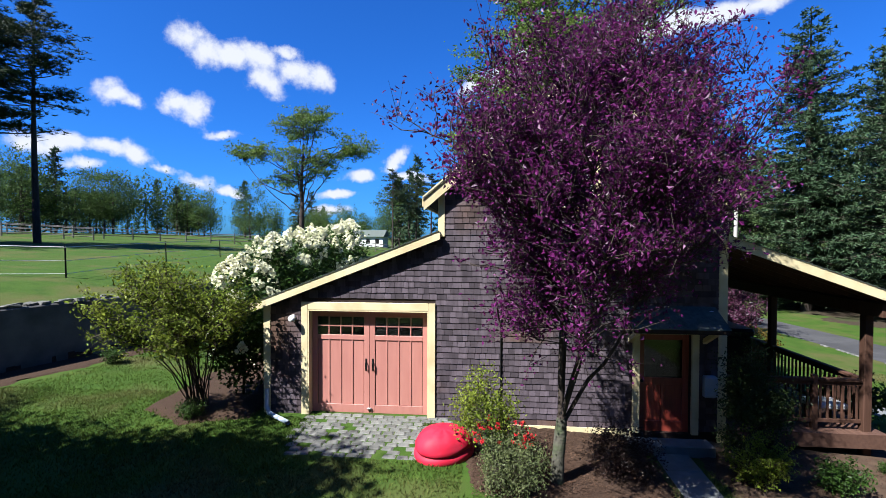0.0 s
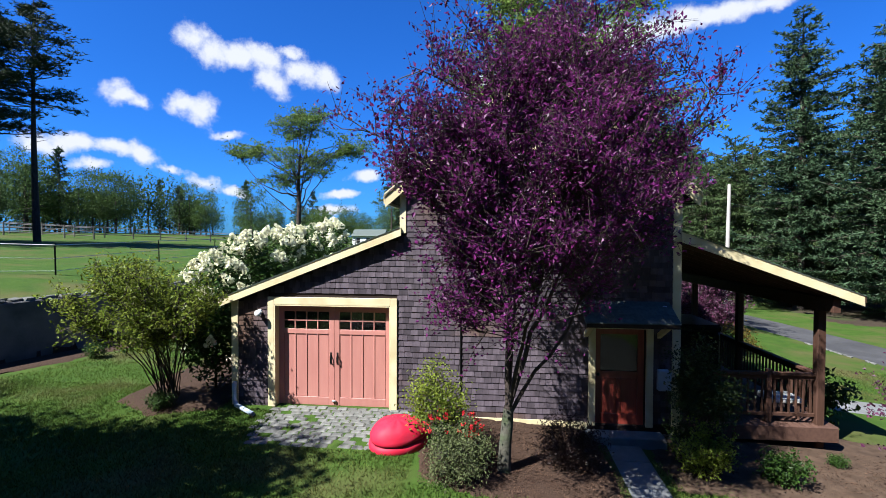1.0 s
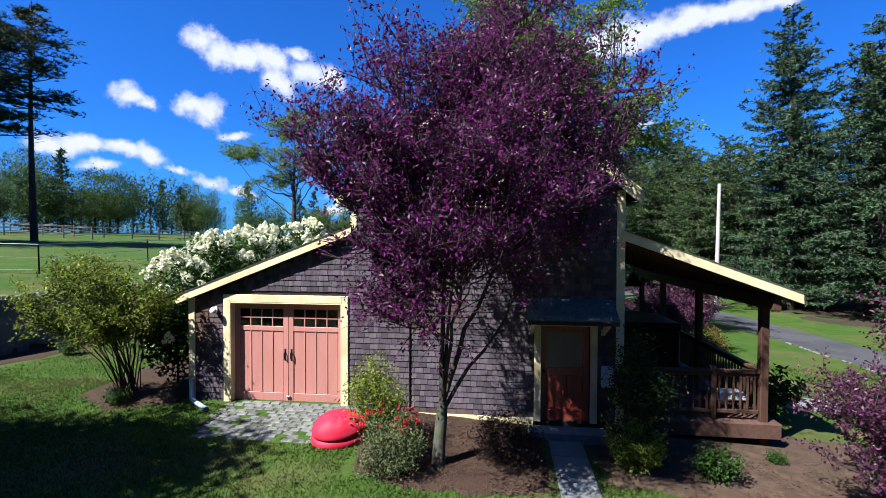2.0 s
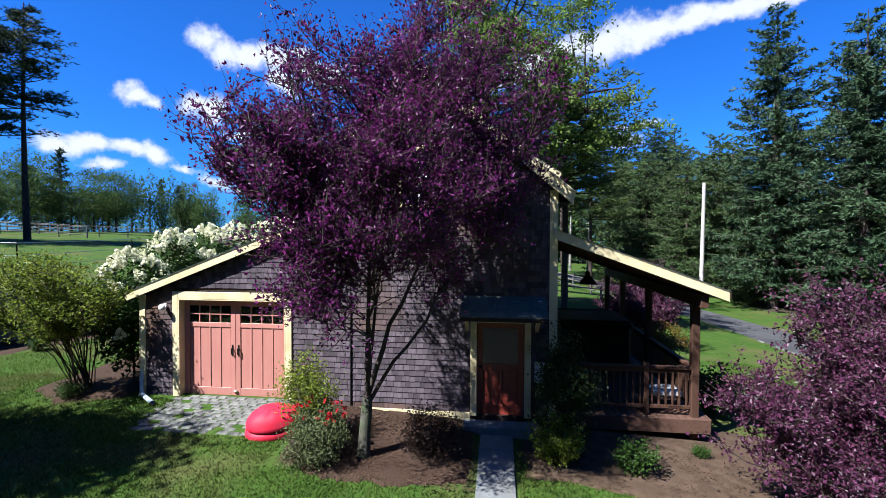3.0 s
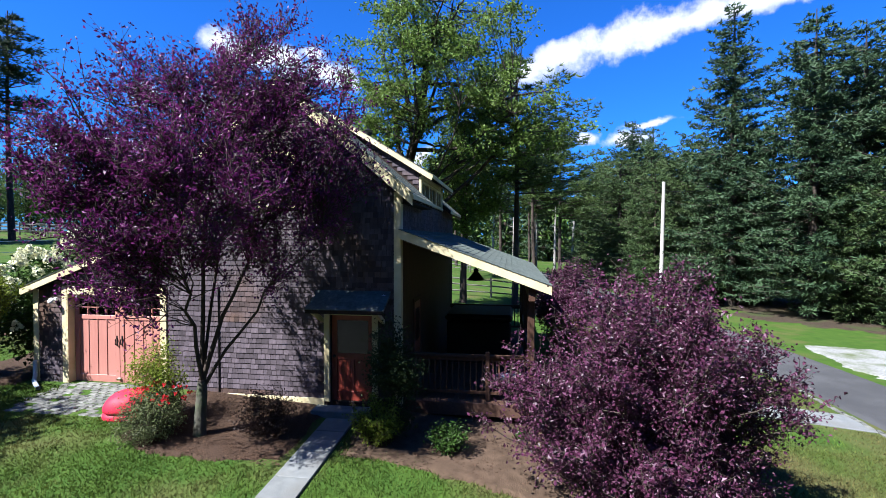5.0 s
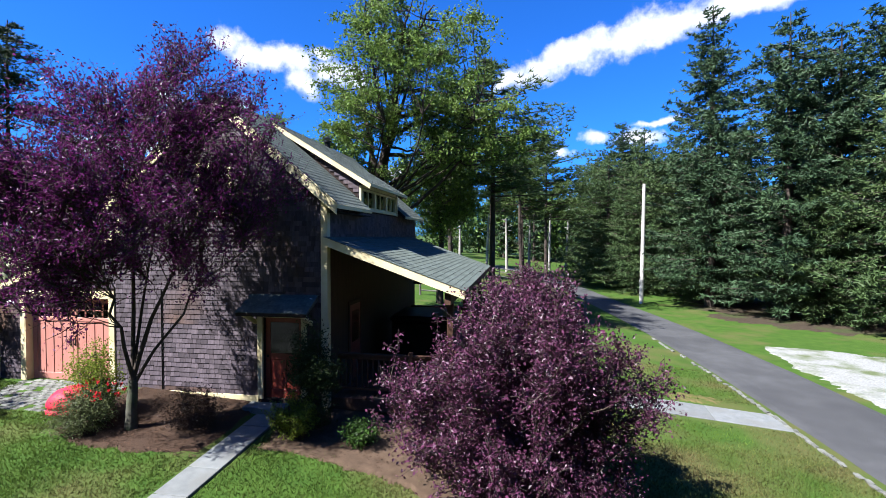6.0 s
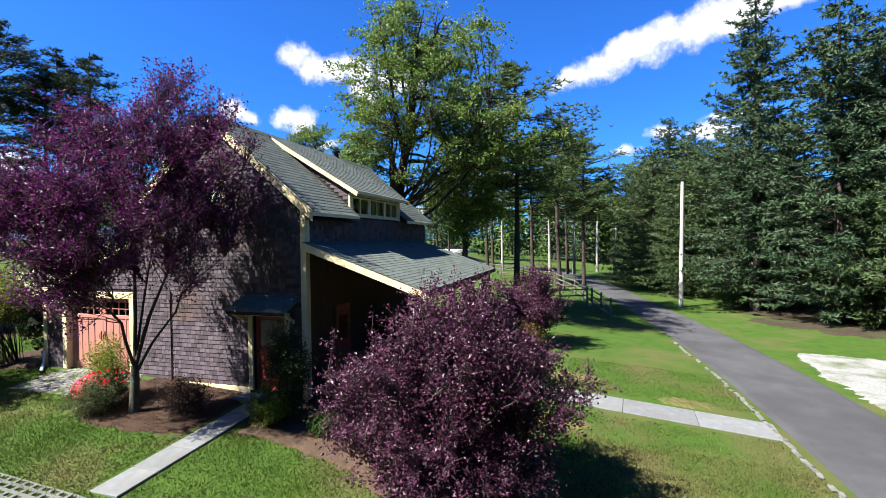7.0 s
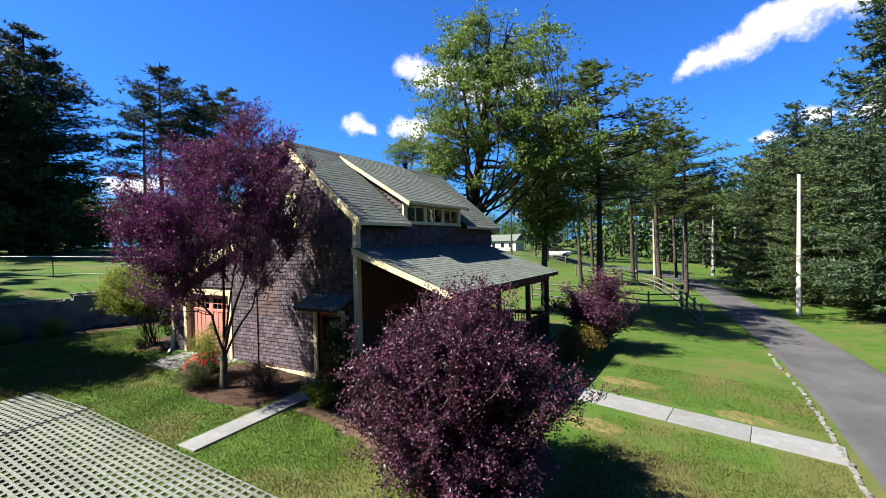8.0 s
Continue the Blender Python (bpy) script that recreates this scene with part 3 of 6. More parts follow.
def pine_arrays(seed, height, bare, reach, plates, tufts, blade=0.34):
    """A tall pine at the origin: bare lower trunk, level boughs with tufts of long blades."""
    rng = np.random.default_rng(seed)
    sway = rng.normal(0, 0.25, 2)
    tp = bezier(np.array((0, 0, -0.3)), np.array((sway[0], sway[1], height * 0.5)), np.array((0, 0, height)), 12)
    wood = [tube_arrays(tp, np.linspace(height * 0.014, 0.04, 12), 8)]
    for i in range(10):
        z, a, ln = height * rng.uniform(0.12, max(0.2, bare)), rng.uniform(0, 6.28), rng.uniform(0.4, 1.4)
        wood.append(tube_arrays(np.array([(0, 0, z), (math.cos(a) * ln, math.sin(a) * ln, z + rng.uniform(-0.1, 0.25))]), (0.03, 0.008), 3))
    cs = []
    for i in range(plates):
        f = (i + rng.random()) / plates
        z = height * (bare + (0.98 - bare) * f)
        a = rng.uniform(0, 6.28)
        ln = reach * (0.45 + 0.75 * math.sin(math.pi * min(1, f * 0.75 + 0.25))) * rng.uniform(0.55, 1.15) * (1.0 if f < 0.75 else (1.25 - f) * 1.6)
        e = np.array((math.cos(a) * ln, math.sin(a) * ln, z + ln * rng.uniform(0.0, 0.3)))
        P = bezier(np.array((0, 0, z)), np.array((e[0] * 0.5, e[1] * 0.5, z)), e, 6)
        wood.append(tube_arrays(P, np.linspace(0.06, 0.012, 6), 4))
        k = int(tufts * (0.4 + ln / reach))
        s = rng.uniform(0.35, 1.05, k)[:, None]
        q = np.array((0, 0, z)) * (1 - s) + e * s
        cs.append(q + rng.normal(size=(k, 3)) * np.array((0.5, 0.5, 0.17)) * (0.35 + ln / reach * 0.5))
    C = np.repeat(np.concatenate(cs), 9, 0)
    n = len(C)
    w = rng.normal(size=(n, 3))
    w[:, 2] = np.abs(w[:, 2]) * 0.6
    w /= np.linalg.norm(w, axis=1)[:, None]
    x = np.cross(w, rng.normal(size=(n, 3)))
    x /= np.linalg.norm(x, axis=1)[:, None]
    L = blade * rng.uniform(0.6, 1.2, (n, 1))
    T = np.stack((C - x * L * 0.09, C + x * L * 0.09, C + w * L), 1)
    return join_arrays(wood), (T.reshape(-1, 3), np.arange(n * 3).reshape(-1, 3))


# ---- the lie of the land ----
def clamp(v, a, b):
    return max(a, min(b, v))


def step(a, b, v):
    k = clamp((v - a) / (b - a), 0, 1)
    return k * k * (3 - 2 * k)


def wall_x(y):
    return -13.2 + (clamp(y, -10, 17) - 8) * 0.3


def ground(x, y):
    low = -0.07 * clamp(x, 0, 17) + 0.05 * clamp(y - 11, -6, 0)
    d = wall_x(y) - 0.15 - x
    high = 1.45 + 0.16 * clamp(d, 0, 4.5) + 0.055 * clamp(d - 4.5, 0, 40)
    if d > 0 and y < 19:
        return high
    b = step(19, 33, y) * step(-1, -9, x)
    if y >= 19 and d > 0:
        b = 1
    return low * (1 - b) + (high if d > 0 else 1.45 - 0.03 * (x + 10)) * b


def make_ground():
    cols = [-400, -250, -150, -100, -75, -60, -48, -40, -34, -30, -26, -23, -20, -18, -16, -15, -14, -13, -12.4, -11.8, -11.4, -11.16, -11.14]
    c = -10.9
    while c < 26:
        cols.append(c)
        c += 0.5
    cols += [28, 31, 35, 40, 48, 60, 80, 110, 160, 250, 400]
    rows = [-400, -200, -100, -50, -25, -14, -8]
    r = -5.0
    while r < 34:
        rows.append(r)
        r += 0.5
    rows += [36, 39, 43, 48, 54, 62, 72, 85, 105, 135, 180, 260, 420]
    V = []
    for y in rows:
        for c in cols:
            k = clamp((c + 40) / 20, 0, 1) if c < -16 else clamp((-4 - c) / 5, 0, 1)
            x = c + (wall_x(y) + 11) * k
            V.append((x, y, ground(x, y)))
    n = len(cols)
    F = [(j * n + i, j * n + i + 1, (j + 1) * n + i + 1, (j + 1) * n + i) for j in range(len(rows) - 1) for i in range(n - 1)]
    g = obj_from("ground", np_mesh("ground", V, F), M_grass, smooth=False)
    return tagged(g, "mown green lawn with dry patches, rising to a field", "lawn", kind="structure")


def blob_sheet(name, outline, material, label, category, off=0.02, rings=14, segs=240, wob=0.12, seed=0):
    """A thin ground cover inside a rounded outline, laid on the land."""
    o = [Vector(p) for p in outline]
    c = sum(o, Vector((0, 0))) / len(o)
    pts = []
    for s in range(segs):
        a = s / segs * 2 * math.pi
        d = Vector((math.cos(a), math.sin(a)))
        best = 0
        for i in range(len(o)):
            p, q = o[i] - c, o[(i + 1) % len(o)] - c
            e = q - p
            den = d.x * e.y - d.y * e.x
            if abs(den) > 1e-9:
                t = (p.x * e.y - p.y * e.x) / den
                u = (p.x * d.y - p.y * d.x) / den
                if t > 0 and -1e-6 <= u <= 1 + 1e-6:
                    best = max(best, t)
        best += wob * noise.noise(Vector((d.x * 6, d.y * 6, seed))) + wob * 0.5 * noise.noise(Vector((d.x * 19, d.y * 19, seed))) + wob * 0.3 * noise.noise(Vector((d.x * 70, d.y * 70, seed)))
        pts.append((d, best))
    V = [(c.x, c.y, ground(c.x, c.y) + off)]
    for k in range(1, rings + 1):
        for d, b in pts:
            p = c + d * b * k / rings
            hump = 0.02 * noise.noise(Vector((p.x * 2, p.y * 2, 3)))
            V.append((p.x, p.y, ground(p.x, p.y) + (off + hump + 0.02 if k < rings else -0.02)))
    bm = bmesh.new()
    vs = [bm.verts.new(v) for v in V]
    for s in range(segs):
        bm.faces.new((vs[0], vs[1 + s], vs[1 + (s + 1) % segs]))
        for k in range(rings - 1):
            a, b = 1 + k * segs, 1 + (k + 1) * segs
            bm.faces.new((vs[a + s], vs[b + s], vs[b + (s + 1) % segs], vs[a + (s + 1) % segs]))
    return tagged(part(name, bm, material, None, smooth=True), label, category, kind="structure")


def ribbon(name, line, width, material, label, category, off=0.025, steps=140, kind="structure", rag=0.05):
    """A strip of even width along a smooth line over the land."""
    P = [Vector(p) for p in line]
    pts = []
    for i in range(len(P) - 1):
        p0, p1, p2, p3 = P[max(i - 1, 0)], P[i], P[i + 1], P[min(i + 2, len(P) - 1)]
        n = max(2, steps // (len(P) - 1))
        for k in range(n):
            t = k / n
            pts.append(0.5 * ((2 * p1) + (p2 - p0) * t + (2 * p0 - 5 * p1 + 4 * p2 - p3) * t * t + (3 * p1 - p0 - 3 * p2 + p3) * t ** 3))
    pts.append(P[-1])
    bm = bmesh.new()
    last = None
    cross = 8
    for i, p in enumerate(pts):
        d = (pts[min(i + 1, len(pts) - 1)] - pts[max(i - 1, 0)]).normalized()
        s = Vector((d.y, -d.x))
        row = []
        for k in range(cross + 1):
            w = (k / cross - 0.5) * width
            w += rag * noise.noise(Vector((i * 0.31, k, 1.7))) if k in (0, cross) else 0
            q = p + s * w
            row.append(bm.verts.new((q.x, q.y, ground(q.x, q.y) + off - (0.05 if k in (0, cross) else 0))))
        if last:
            for k in range(cross):
                bm.faces.new((last[k], last[k + 1], row[k + 1], row[k]))
        last = row
    return tagged(part(name, bm, material, None), label, category, kind=kind), pts


# ---- ground, drive, paths ----
make_ground()
DRIVE = [(18.3, -40), (18.2, -10), (18.15, 6), (18.1, 14), (17.75, 21), (16.9, 29), (15.2, 40), (13.0, 52), (9.5, 62), (3.0, 70), (-8, 76)]
drive, drive_pts = ribbon("road", DRIVE, 3.3, M_asphalt, "grey asphalt drive winding into the woods", "driveway", steps=260)
WALKWAY = [(9.4, 14.75), (12.0, 14.55), (14.5, 14.3), (16.45, 14.1)]
DOORPATH = [(4.25, 6.7), (4.25, 8.5), (4.25, 10.75)]
blob_sheet("gravel_patch", [(19.8, 10), (19.8, 17), (19.75, 21), (20.4, 23.9), (23.5, 22.9), (27, 19), (27, 10)], M_gravel, "pale gravel parking patch beside the drive", "gravel", wob=0.4, seed=5)
blob_sheet("mulch_bed", [(0.75, 8.7), (1.6, 8.35), (2.8, 8.45), (3.85, 8.75), (3.9, 11.1), (0.6, 11.1), (0.45, 10.2), (0.6, 9.2)], M_mulch, "brown bark mulch bed along the wall", "mulch bed", seed=1)
blob_sheet("soil_bed", [(4.65, 9.15), (5.5, 9.2), (6.7, 8.95), (7.6, 8.75), (8.4, 8.3), (9.6, 7.8), (11.0, 8.2), (11.4, 10.0), (10.2, 12.0), (8.2, 12.2), (5.6, 11.6), (4.65, 11.1)], M_soil, "bare brown soil bed round the shrubs", "soil bed", seed=2)
blob_sheet("shrub_bed", [(-3.7, 10.6), (-5.0, 10.2), (-6.2, 10.8), (-6.3, 13), (-6.0, 17), (-3.9, 17.5)], M_mulch, "dark mulch bed under the hydrangeas", "mulch bed", seed=3)
for k, (x, y, rx, ry) in enumerate(((11.6, 16.6, 1.1, 0.5), (14.7, 15.4, 0.9, 0.45), (11.3, 12.6, 0.9, 0.5))):
    blob_sheet("bare_patch", [(x + rx * math.cos(a * 0.785), y + ry * math.sin(a * 0.785)) for a in range(8)], M_dry, "worn tan patch of dry grass and soil in the lawn", "bare patch", off=0.004, rings=4, segs=90, wob=0.16, seed=20 + k)
ribbon("wall_bed", [(-14.6, 1), (-12.9, 7), (-11.7, 11), (-10.6, 14.6), (-9.7, 17.6)], 1.5, M_mulch, "narrow mulch bed at the foot of the retaining wall", "mulch bed", rag=0.45)
blob_sheet("needle_bed", [(21.5, 30.5), (24, 27.3), (30, 26.5), (40, 27), (44, 40), (30, 45), (22, 41)], M_needles_shaded, "brown needle litter under the spruces, coloured dark for their shade", "needle litter", off=0.02, rings=20, wob=1.6, seed=8)


# ---- retaining wall ----
def retaining_wall():
    t = tagged(new("retaining_wall"), "grey concrete retaining wall holding the raised field", "wall", kind="structure")
    for a, b, top in ((-6.0, 11.3, 1.46), (11.3, 20.5, 1.68)):
        bm = bmesh.new()
        ys = np.linspace(a, b, 24)
        rows = []
        for y in ys:
            x = wall_x(y)
            z0, z1 = ground(x + 0.4, y) - 0.4, top + 0.02 * noise.noise(Vector((y * 1.4, 2, 0)))
            rows.append([bm.verts.new(p) for p in ((x, y, z0), (x, y, z1 - 0.03), (x - 0.03, y, z1), (x - 0.3, y, z1), (x - 0.3, y, z0))])
        for p, q in zip(rows, rows[1:]):
            for i in range(5):
                bm.faces.new((p[i], q[i], q[(i + 1) % 5], p[(i + 1) % 5]))
        bm.faces.new(rows[0])
        bm.faces.new(rows[-1][::-1])
        part("wall_length", bm, M_concrete, t)


retaining_wall()

# ---- the barn ----
F = 11.0                        # outer face of the gable wall
BACK = 20.0
RX, RZ, SLOPE, REACH = 2.7, 6.92, 0.85, 3.0     # ridge, its height, pitch, half span with eaves
LEAN0, LEAN1 = (-3.8, 2.26), (0.0, 3.73)        # lean-to roof: eave and head
POR0, POR1 = (5.4, 3.64), (8.55, 2.50)          # porch roof: head and eave
barn = thing("barn", "small brown shingled barn with cream trim, lean-to garage and porch", "barn")


def main_top(x):
    return RZ - SLOPE * abs(x - RX)


def lean_top(x):
    return LEAN0[1] + (LEAN1[1] - LEAN0[1]) * (x - LEAN0[0]) / (LEAN1[0] - LEAN0[0])


def porch_top(x):
    return POR0[1] + (POR1[1] - POR0[1]) * (x - POR0[0]) / (POR1[0] - POR0[0])


OPENINGS = {"garage": (-2.68, -0.22, -0.02, 2.13), "entry": (3.84, 4.79, -0.12, 1.78), "gable": (2.28, 2.98, 4.2, 5.24)}


def gable_wall(y0, y1, cut, name):
    xs = sorted({-3.6, 0.0, RX, 5.4, *[v for k in cut for v in OPENINGS[k][:2]]})
    bm = bmesh.new()
    for a, b in zip(xs, xs[1:]):
        m = (a + b) / 2
        holes = sorted([OPENINGS[k][2:] for k in cut if OPENINGS[k][0] < m < OPENINGS[k][1]])
        low = -0.6
        for h0, h1 in holes:
            if h0 > low:
                prism_y(bm, [(a, low), (b, low), (b, h0), (a, h0)], y0, y1)
            low = h1
        ta, tb = (lean_top(a) - 0.16, lean_top(b) - 0.16) if m < 0 else (main_top(a) - 0.16, main_top(b) - 0.16)
        prism_y(bm, [(a, low), (b, low), (b, tb), (a, ta)], y0, y1)
    bmesh.ops.remove_doubles(bm, verts=bm.verts, dist=0.0005)
    return part(name, bm, M_sheath, barn, "weathered brown cedar-shingled wall")


wall_front = gable_wall(F, F + 0.16, ("garage", "entry", "gable"), "wall")
gable_wall(BACK - 0.16, BACK, (), "wall")
box_part("wall", (5.24, 5.4, F + 0.163, BACK - 0.163, -0.6, 4.45), M_porch, barn, 0, "brown board side wall under the porch")
box_part("wall", (0.0, 0.14, F + 0.163, BACK - 0.163, 2.0, 4.4), M_sheath, barn, 0)
box_part("wall", (-3.6, -3.46, F + 0.163, BACK - 0.163, -0.6, 2.17), M_sheath, barn, 0)
box_part("inside_floor", (-3.45, 5.23, F + 0.165, BACK - 0.165, -0.3, -0.03), M_dark, barn, 0)
box_part("loft_floor", (0.15, 5.23, F + 0.165, BACK - 0.165, 2.75, 2.9), M_dark, barn, 0)

Y0, Y1 = F - 0.18, BACK + 0.3          # roof edges
DY0, DY1 = 13.3, 17.15                 # dormer


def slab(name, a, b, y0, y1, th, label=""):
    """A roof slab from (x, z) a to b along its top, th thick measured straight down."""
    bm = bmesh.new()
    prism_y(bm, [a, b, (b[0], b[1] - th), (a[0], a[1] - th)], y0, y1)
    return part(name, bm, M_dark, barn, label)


E_R, E_L, TOP = (RX + REACH, main_top(RX + REACH)), (RX - REACH, main_top(RX - REACH)), (RX, RZ)
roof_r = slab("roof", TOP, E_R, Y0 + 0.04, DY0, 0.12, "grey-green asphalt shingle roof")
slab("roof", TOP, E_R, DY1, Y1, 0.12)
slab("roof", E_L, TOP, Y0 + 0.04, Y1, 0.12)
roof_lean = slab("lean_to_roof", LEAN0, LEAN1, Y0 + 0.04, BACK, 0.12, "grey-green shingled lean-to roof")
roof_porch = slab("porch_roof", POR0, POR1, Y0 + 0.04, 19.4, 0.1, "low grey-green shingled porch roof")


def rake(a, b, y, h=0.2, th=0.035, drop=0.0, name="rake_board"):
    bm = bmesh.new()
    prism_y(bm, [(a[0], a[1] - drop), (b[0], b[1] - drop), (b[0], b[1] - drop - h), (a[0], a[1] - drop - h)], y, y + th)
    return part(name, bm, M_trim, barn, "cream painted board")


rake(TOP, E_R, Y0, 0.24)
rake(E_L, TOP, Y0, 0.24)
rake(LEAN0, (0.02, lean_top(0.02)), Y0, 0.17)
rake((5.36, porch_top(5.36)), POR1, Y0, 0.19)
rake(TOP, E_R, Y1 - 0.035, 0.24)
# the narrow second board up under the shingles
rake((TOP[0], TOP[1] + 0.03), (E_R[0] + 0.02, E_R[1] + 0.03), Y0 - 0.022, 0.07, 0.02, name="shingle_mould")
rake((E_L[0] - 0.02, E_L[1] + 0.03), (TOP[0], TOP[1] + 0.03), Y0 - 0.022, 0.07, 0.02, name="shingle_mould")
# eave boards
box_part("eave_board", (E_R[0] - 0.01, E_R[0] + 0.03, Y0, DY0, E_R[1] - 0.10, E_R[1] - 0.005), M_trim, barn, 0.004)
box_part("eave_board", (E_R[0] - 0.01, E_R[0] + 0.03, DY1, Y1, E_R[1] - 0.10, E_R[1] - 0.005), M_trim, barn, 0.004)
box_part("eave_board", (E_L[0] - 0.03, E_L[0] + 0.01, Y0, Y1, E_L[1] - 0.17, E_L[1] - 0.005), M_trim, barn, 0.004)
box_part("eave_board", (LEAN0[0] - 0.03, LEAN0[0] + 0.01, Y0, BACK, LEAN0[1] - 0.15, LEAN0[1] - 0.005), M_trim, barn, 0.004)
box_part("eave_board", (POR1[0] - 0.01, POR1[0] + 0.03, Y0, 19.4, POR1[1] - 0.13, POR1[1] - 0.005), M_porch, barn, 0.004)
# near-black board; the dark under the eave lies in its colour
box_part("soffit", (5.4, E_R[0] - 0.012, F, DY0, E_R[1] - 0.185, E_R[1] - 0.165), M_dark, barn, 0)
# corner boards
box_part("corner_board", (5.27, 5.425, F - 0.035, F - 0.002, -0.25, main_top(5.4) - 0.2), M_trim, barn, 0.005)
box_part("corner_board", (5.402, 5.432, F, F + 0.13, -0.25, main_top(5.4) - 0.2), M_trim, barn, 0.005)
box_part("corner_board", (-3.625, -3.48, F - 0.035, F - 0.002, -0.1, lean_top(-3.5) - 0.17), M_trim, barn, 0.005)
box_part("corner_board", (-0.03, 0.1, F - 0.035, F - 0.002, 3.62, main_top(0.05) - 0.2), M_trim, barn, 0.005)
box_part("skirt_board", (0.0, 3.7, F - 0.03, F - 0.002, -0.24, -0.06), M_trim, barn, 0.004)
box_part("stone_footing", (-3.6, 5.4, F - 0.012, F + 0.1, -0.75, -0.25), M_concrete, barn, 0)

# dormer
D_E = (5.72, 5.09)
dorm = slab("dormer_roof", (RX + 0.02, RZ + 0.02), D_E, DY0 - 0.12, DY1 + 0.12, 0.1, "shallow shingled shed dormer roof")
for y in (DY0 - 0.155, DY1 + 0.12):
    rake((RX + 0.2, RZ - 0.09), D_E, y, 0.16)
box_part("eave_board", (D_E[0] - 0.01, D_E[0] + 0.03, DY0 - 0.155, DY1 + 0.155, D_E[1] - 0.09, D_E[1] + 0.005), M_trim, barn, 0.004)
for y in (DY0, DY1 - 0.12):
    bm = bmesh.new()
    prism_y(bm, [(3.2, main_top(3.2) - 0.1), (5.4, 3.6), (5.4, 5.1), (3.2, 6.5)], y, y + 0.12)
    part("dormer_cheek", bm, M_sheath, barn)
box_part("corner_board", (5.36, 5.425, DY0 - 0.01, DY0 + 0.12, 4.35, 5.05), M_trim, barn, 0.004)
box_part("corner_board", (5.36, 5.425, DY1 - 0.12, DY1 + 0.01, 4.35, 5.05), M_trim, barn, 0.004)
WZ0, WZ1 = 4.42, 4.98
box_part("dormer_face", (5.28, 5.4, DY0 + 0.122, DY1 - 0.122, 3.6, WZ0 - 0.06), M_sheath, barn, 0)
box_part("dormer_head", (5.28, 5.4, DY0 + 0.122, DY1 - 0.122, WZ1 + 0.03, 5.12), M_trim, barn, 0)
box_part("window_sill", (5.3, 5.46, DY0 + 0.122, DY1 - 0.122, WZ0 - 0.055, WZ0 - 0.005), M_trim, barn, 0.004)
n_w = 3
span = (DY1 - DY0 - 0.25) / n_w
for i in range(n_w):
    a = DY0 + 0.125 + i * span
    win = thing("window", "", "")
    win.parent = barn
    win["label"] = "small cream-framed dormer window"
    for q in ((a, a + 0.09, WZ0, WZ1), (a + span - 0.09, a + span - 0.002, WZ0, WZ1), (a + 0.092, a + span - 0.092, WZ0, WZ0 + 0.06), (a + 0.092, a + span - 0.092, WZ1 - 0.05, WZ1)):
        box_part("window_frame", (5.31, 5.41, *q), M_trim, win, 0.003)
    box_part("mullion", (5.33, 5.39, a + span / 2 - 0.025, a + span / 2 + 0.025, WZ0 + 0.062, WZ1 - 0.052), M_trim, win, 0.002)
    for u, v in ((a + 0.092, a + span / 2 - 0.027), (a + span / 2 + 0.027, a + span - 0.092)):
        box_part("pane", (5.355, 5.362, u, v, WZ0 + 0.062, WZ1 - 0.052), M_glass, win, 0)

# garage trim and doors
gx0, gx1, gz0, gz1 = OPENINGS["garage"]
for d in ((gx0 - 0.14, gx0 - 0.002, gz0, gz1 + 0.16), (gx1 + 0.002, gx1 + 0.14, gz0, gz1 + 0.16), (gx0, gx1, gz1 + 0.002, gz1 + 0.16)):
    box_part("door_trim", (d[0], d[1], F - 0.05, F - 0.002, d[2], d[3]), M_trim, barn, 0.006)
for d in ((gx0 - 0.002, gx0 + 0.02, gz0, gz1 - 0.002), (gx1 - 0.02, gx1 + 0.002, gz0, gz1 - 0.002), (gx0 + 0.022, gx1 - 0.022, gz1 - 0.02, gz1)):
    box_part("door_jamb", (d[0], d[1], F - 0.048, F + 0.155, d[2], d[3]), M_trim, barn, 0)
box_part("door_sill", (gx0 - 0.1, gx1 + 0.1, F - 0.12, F + 0.15, -0.1, -0.022), M_concrete, barn, 0.01)


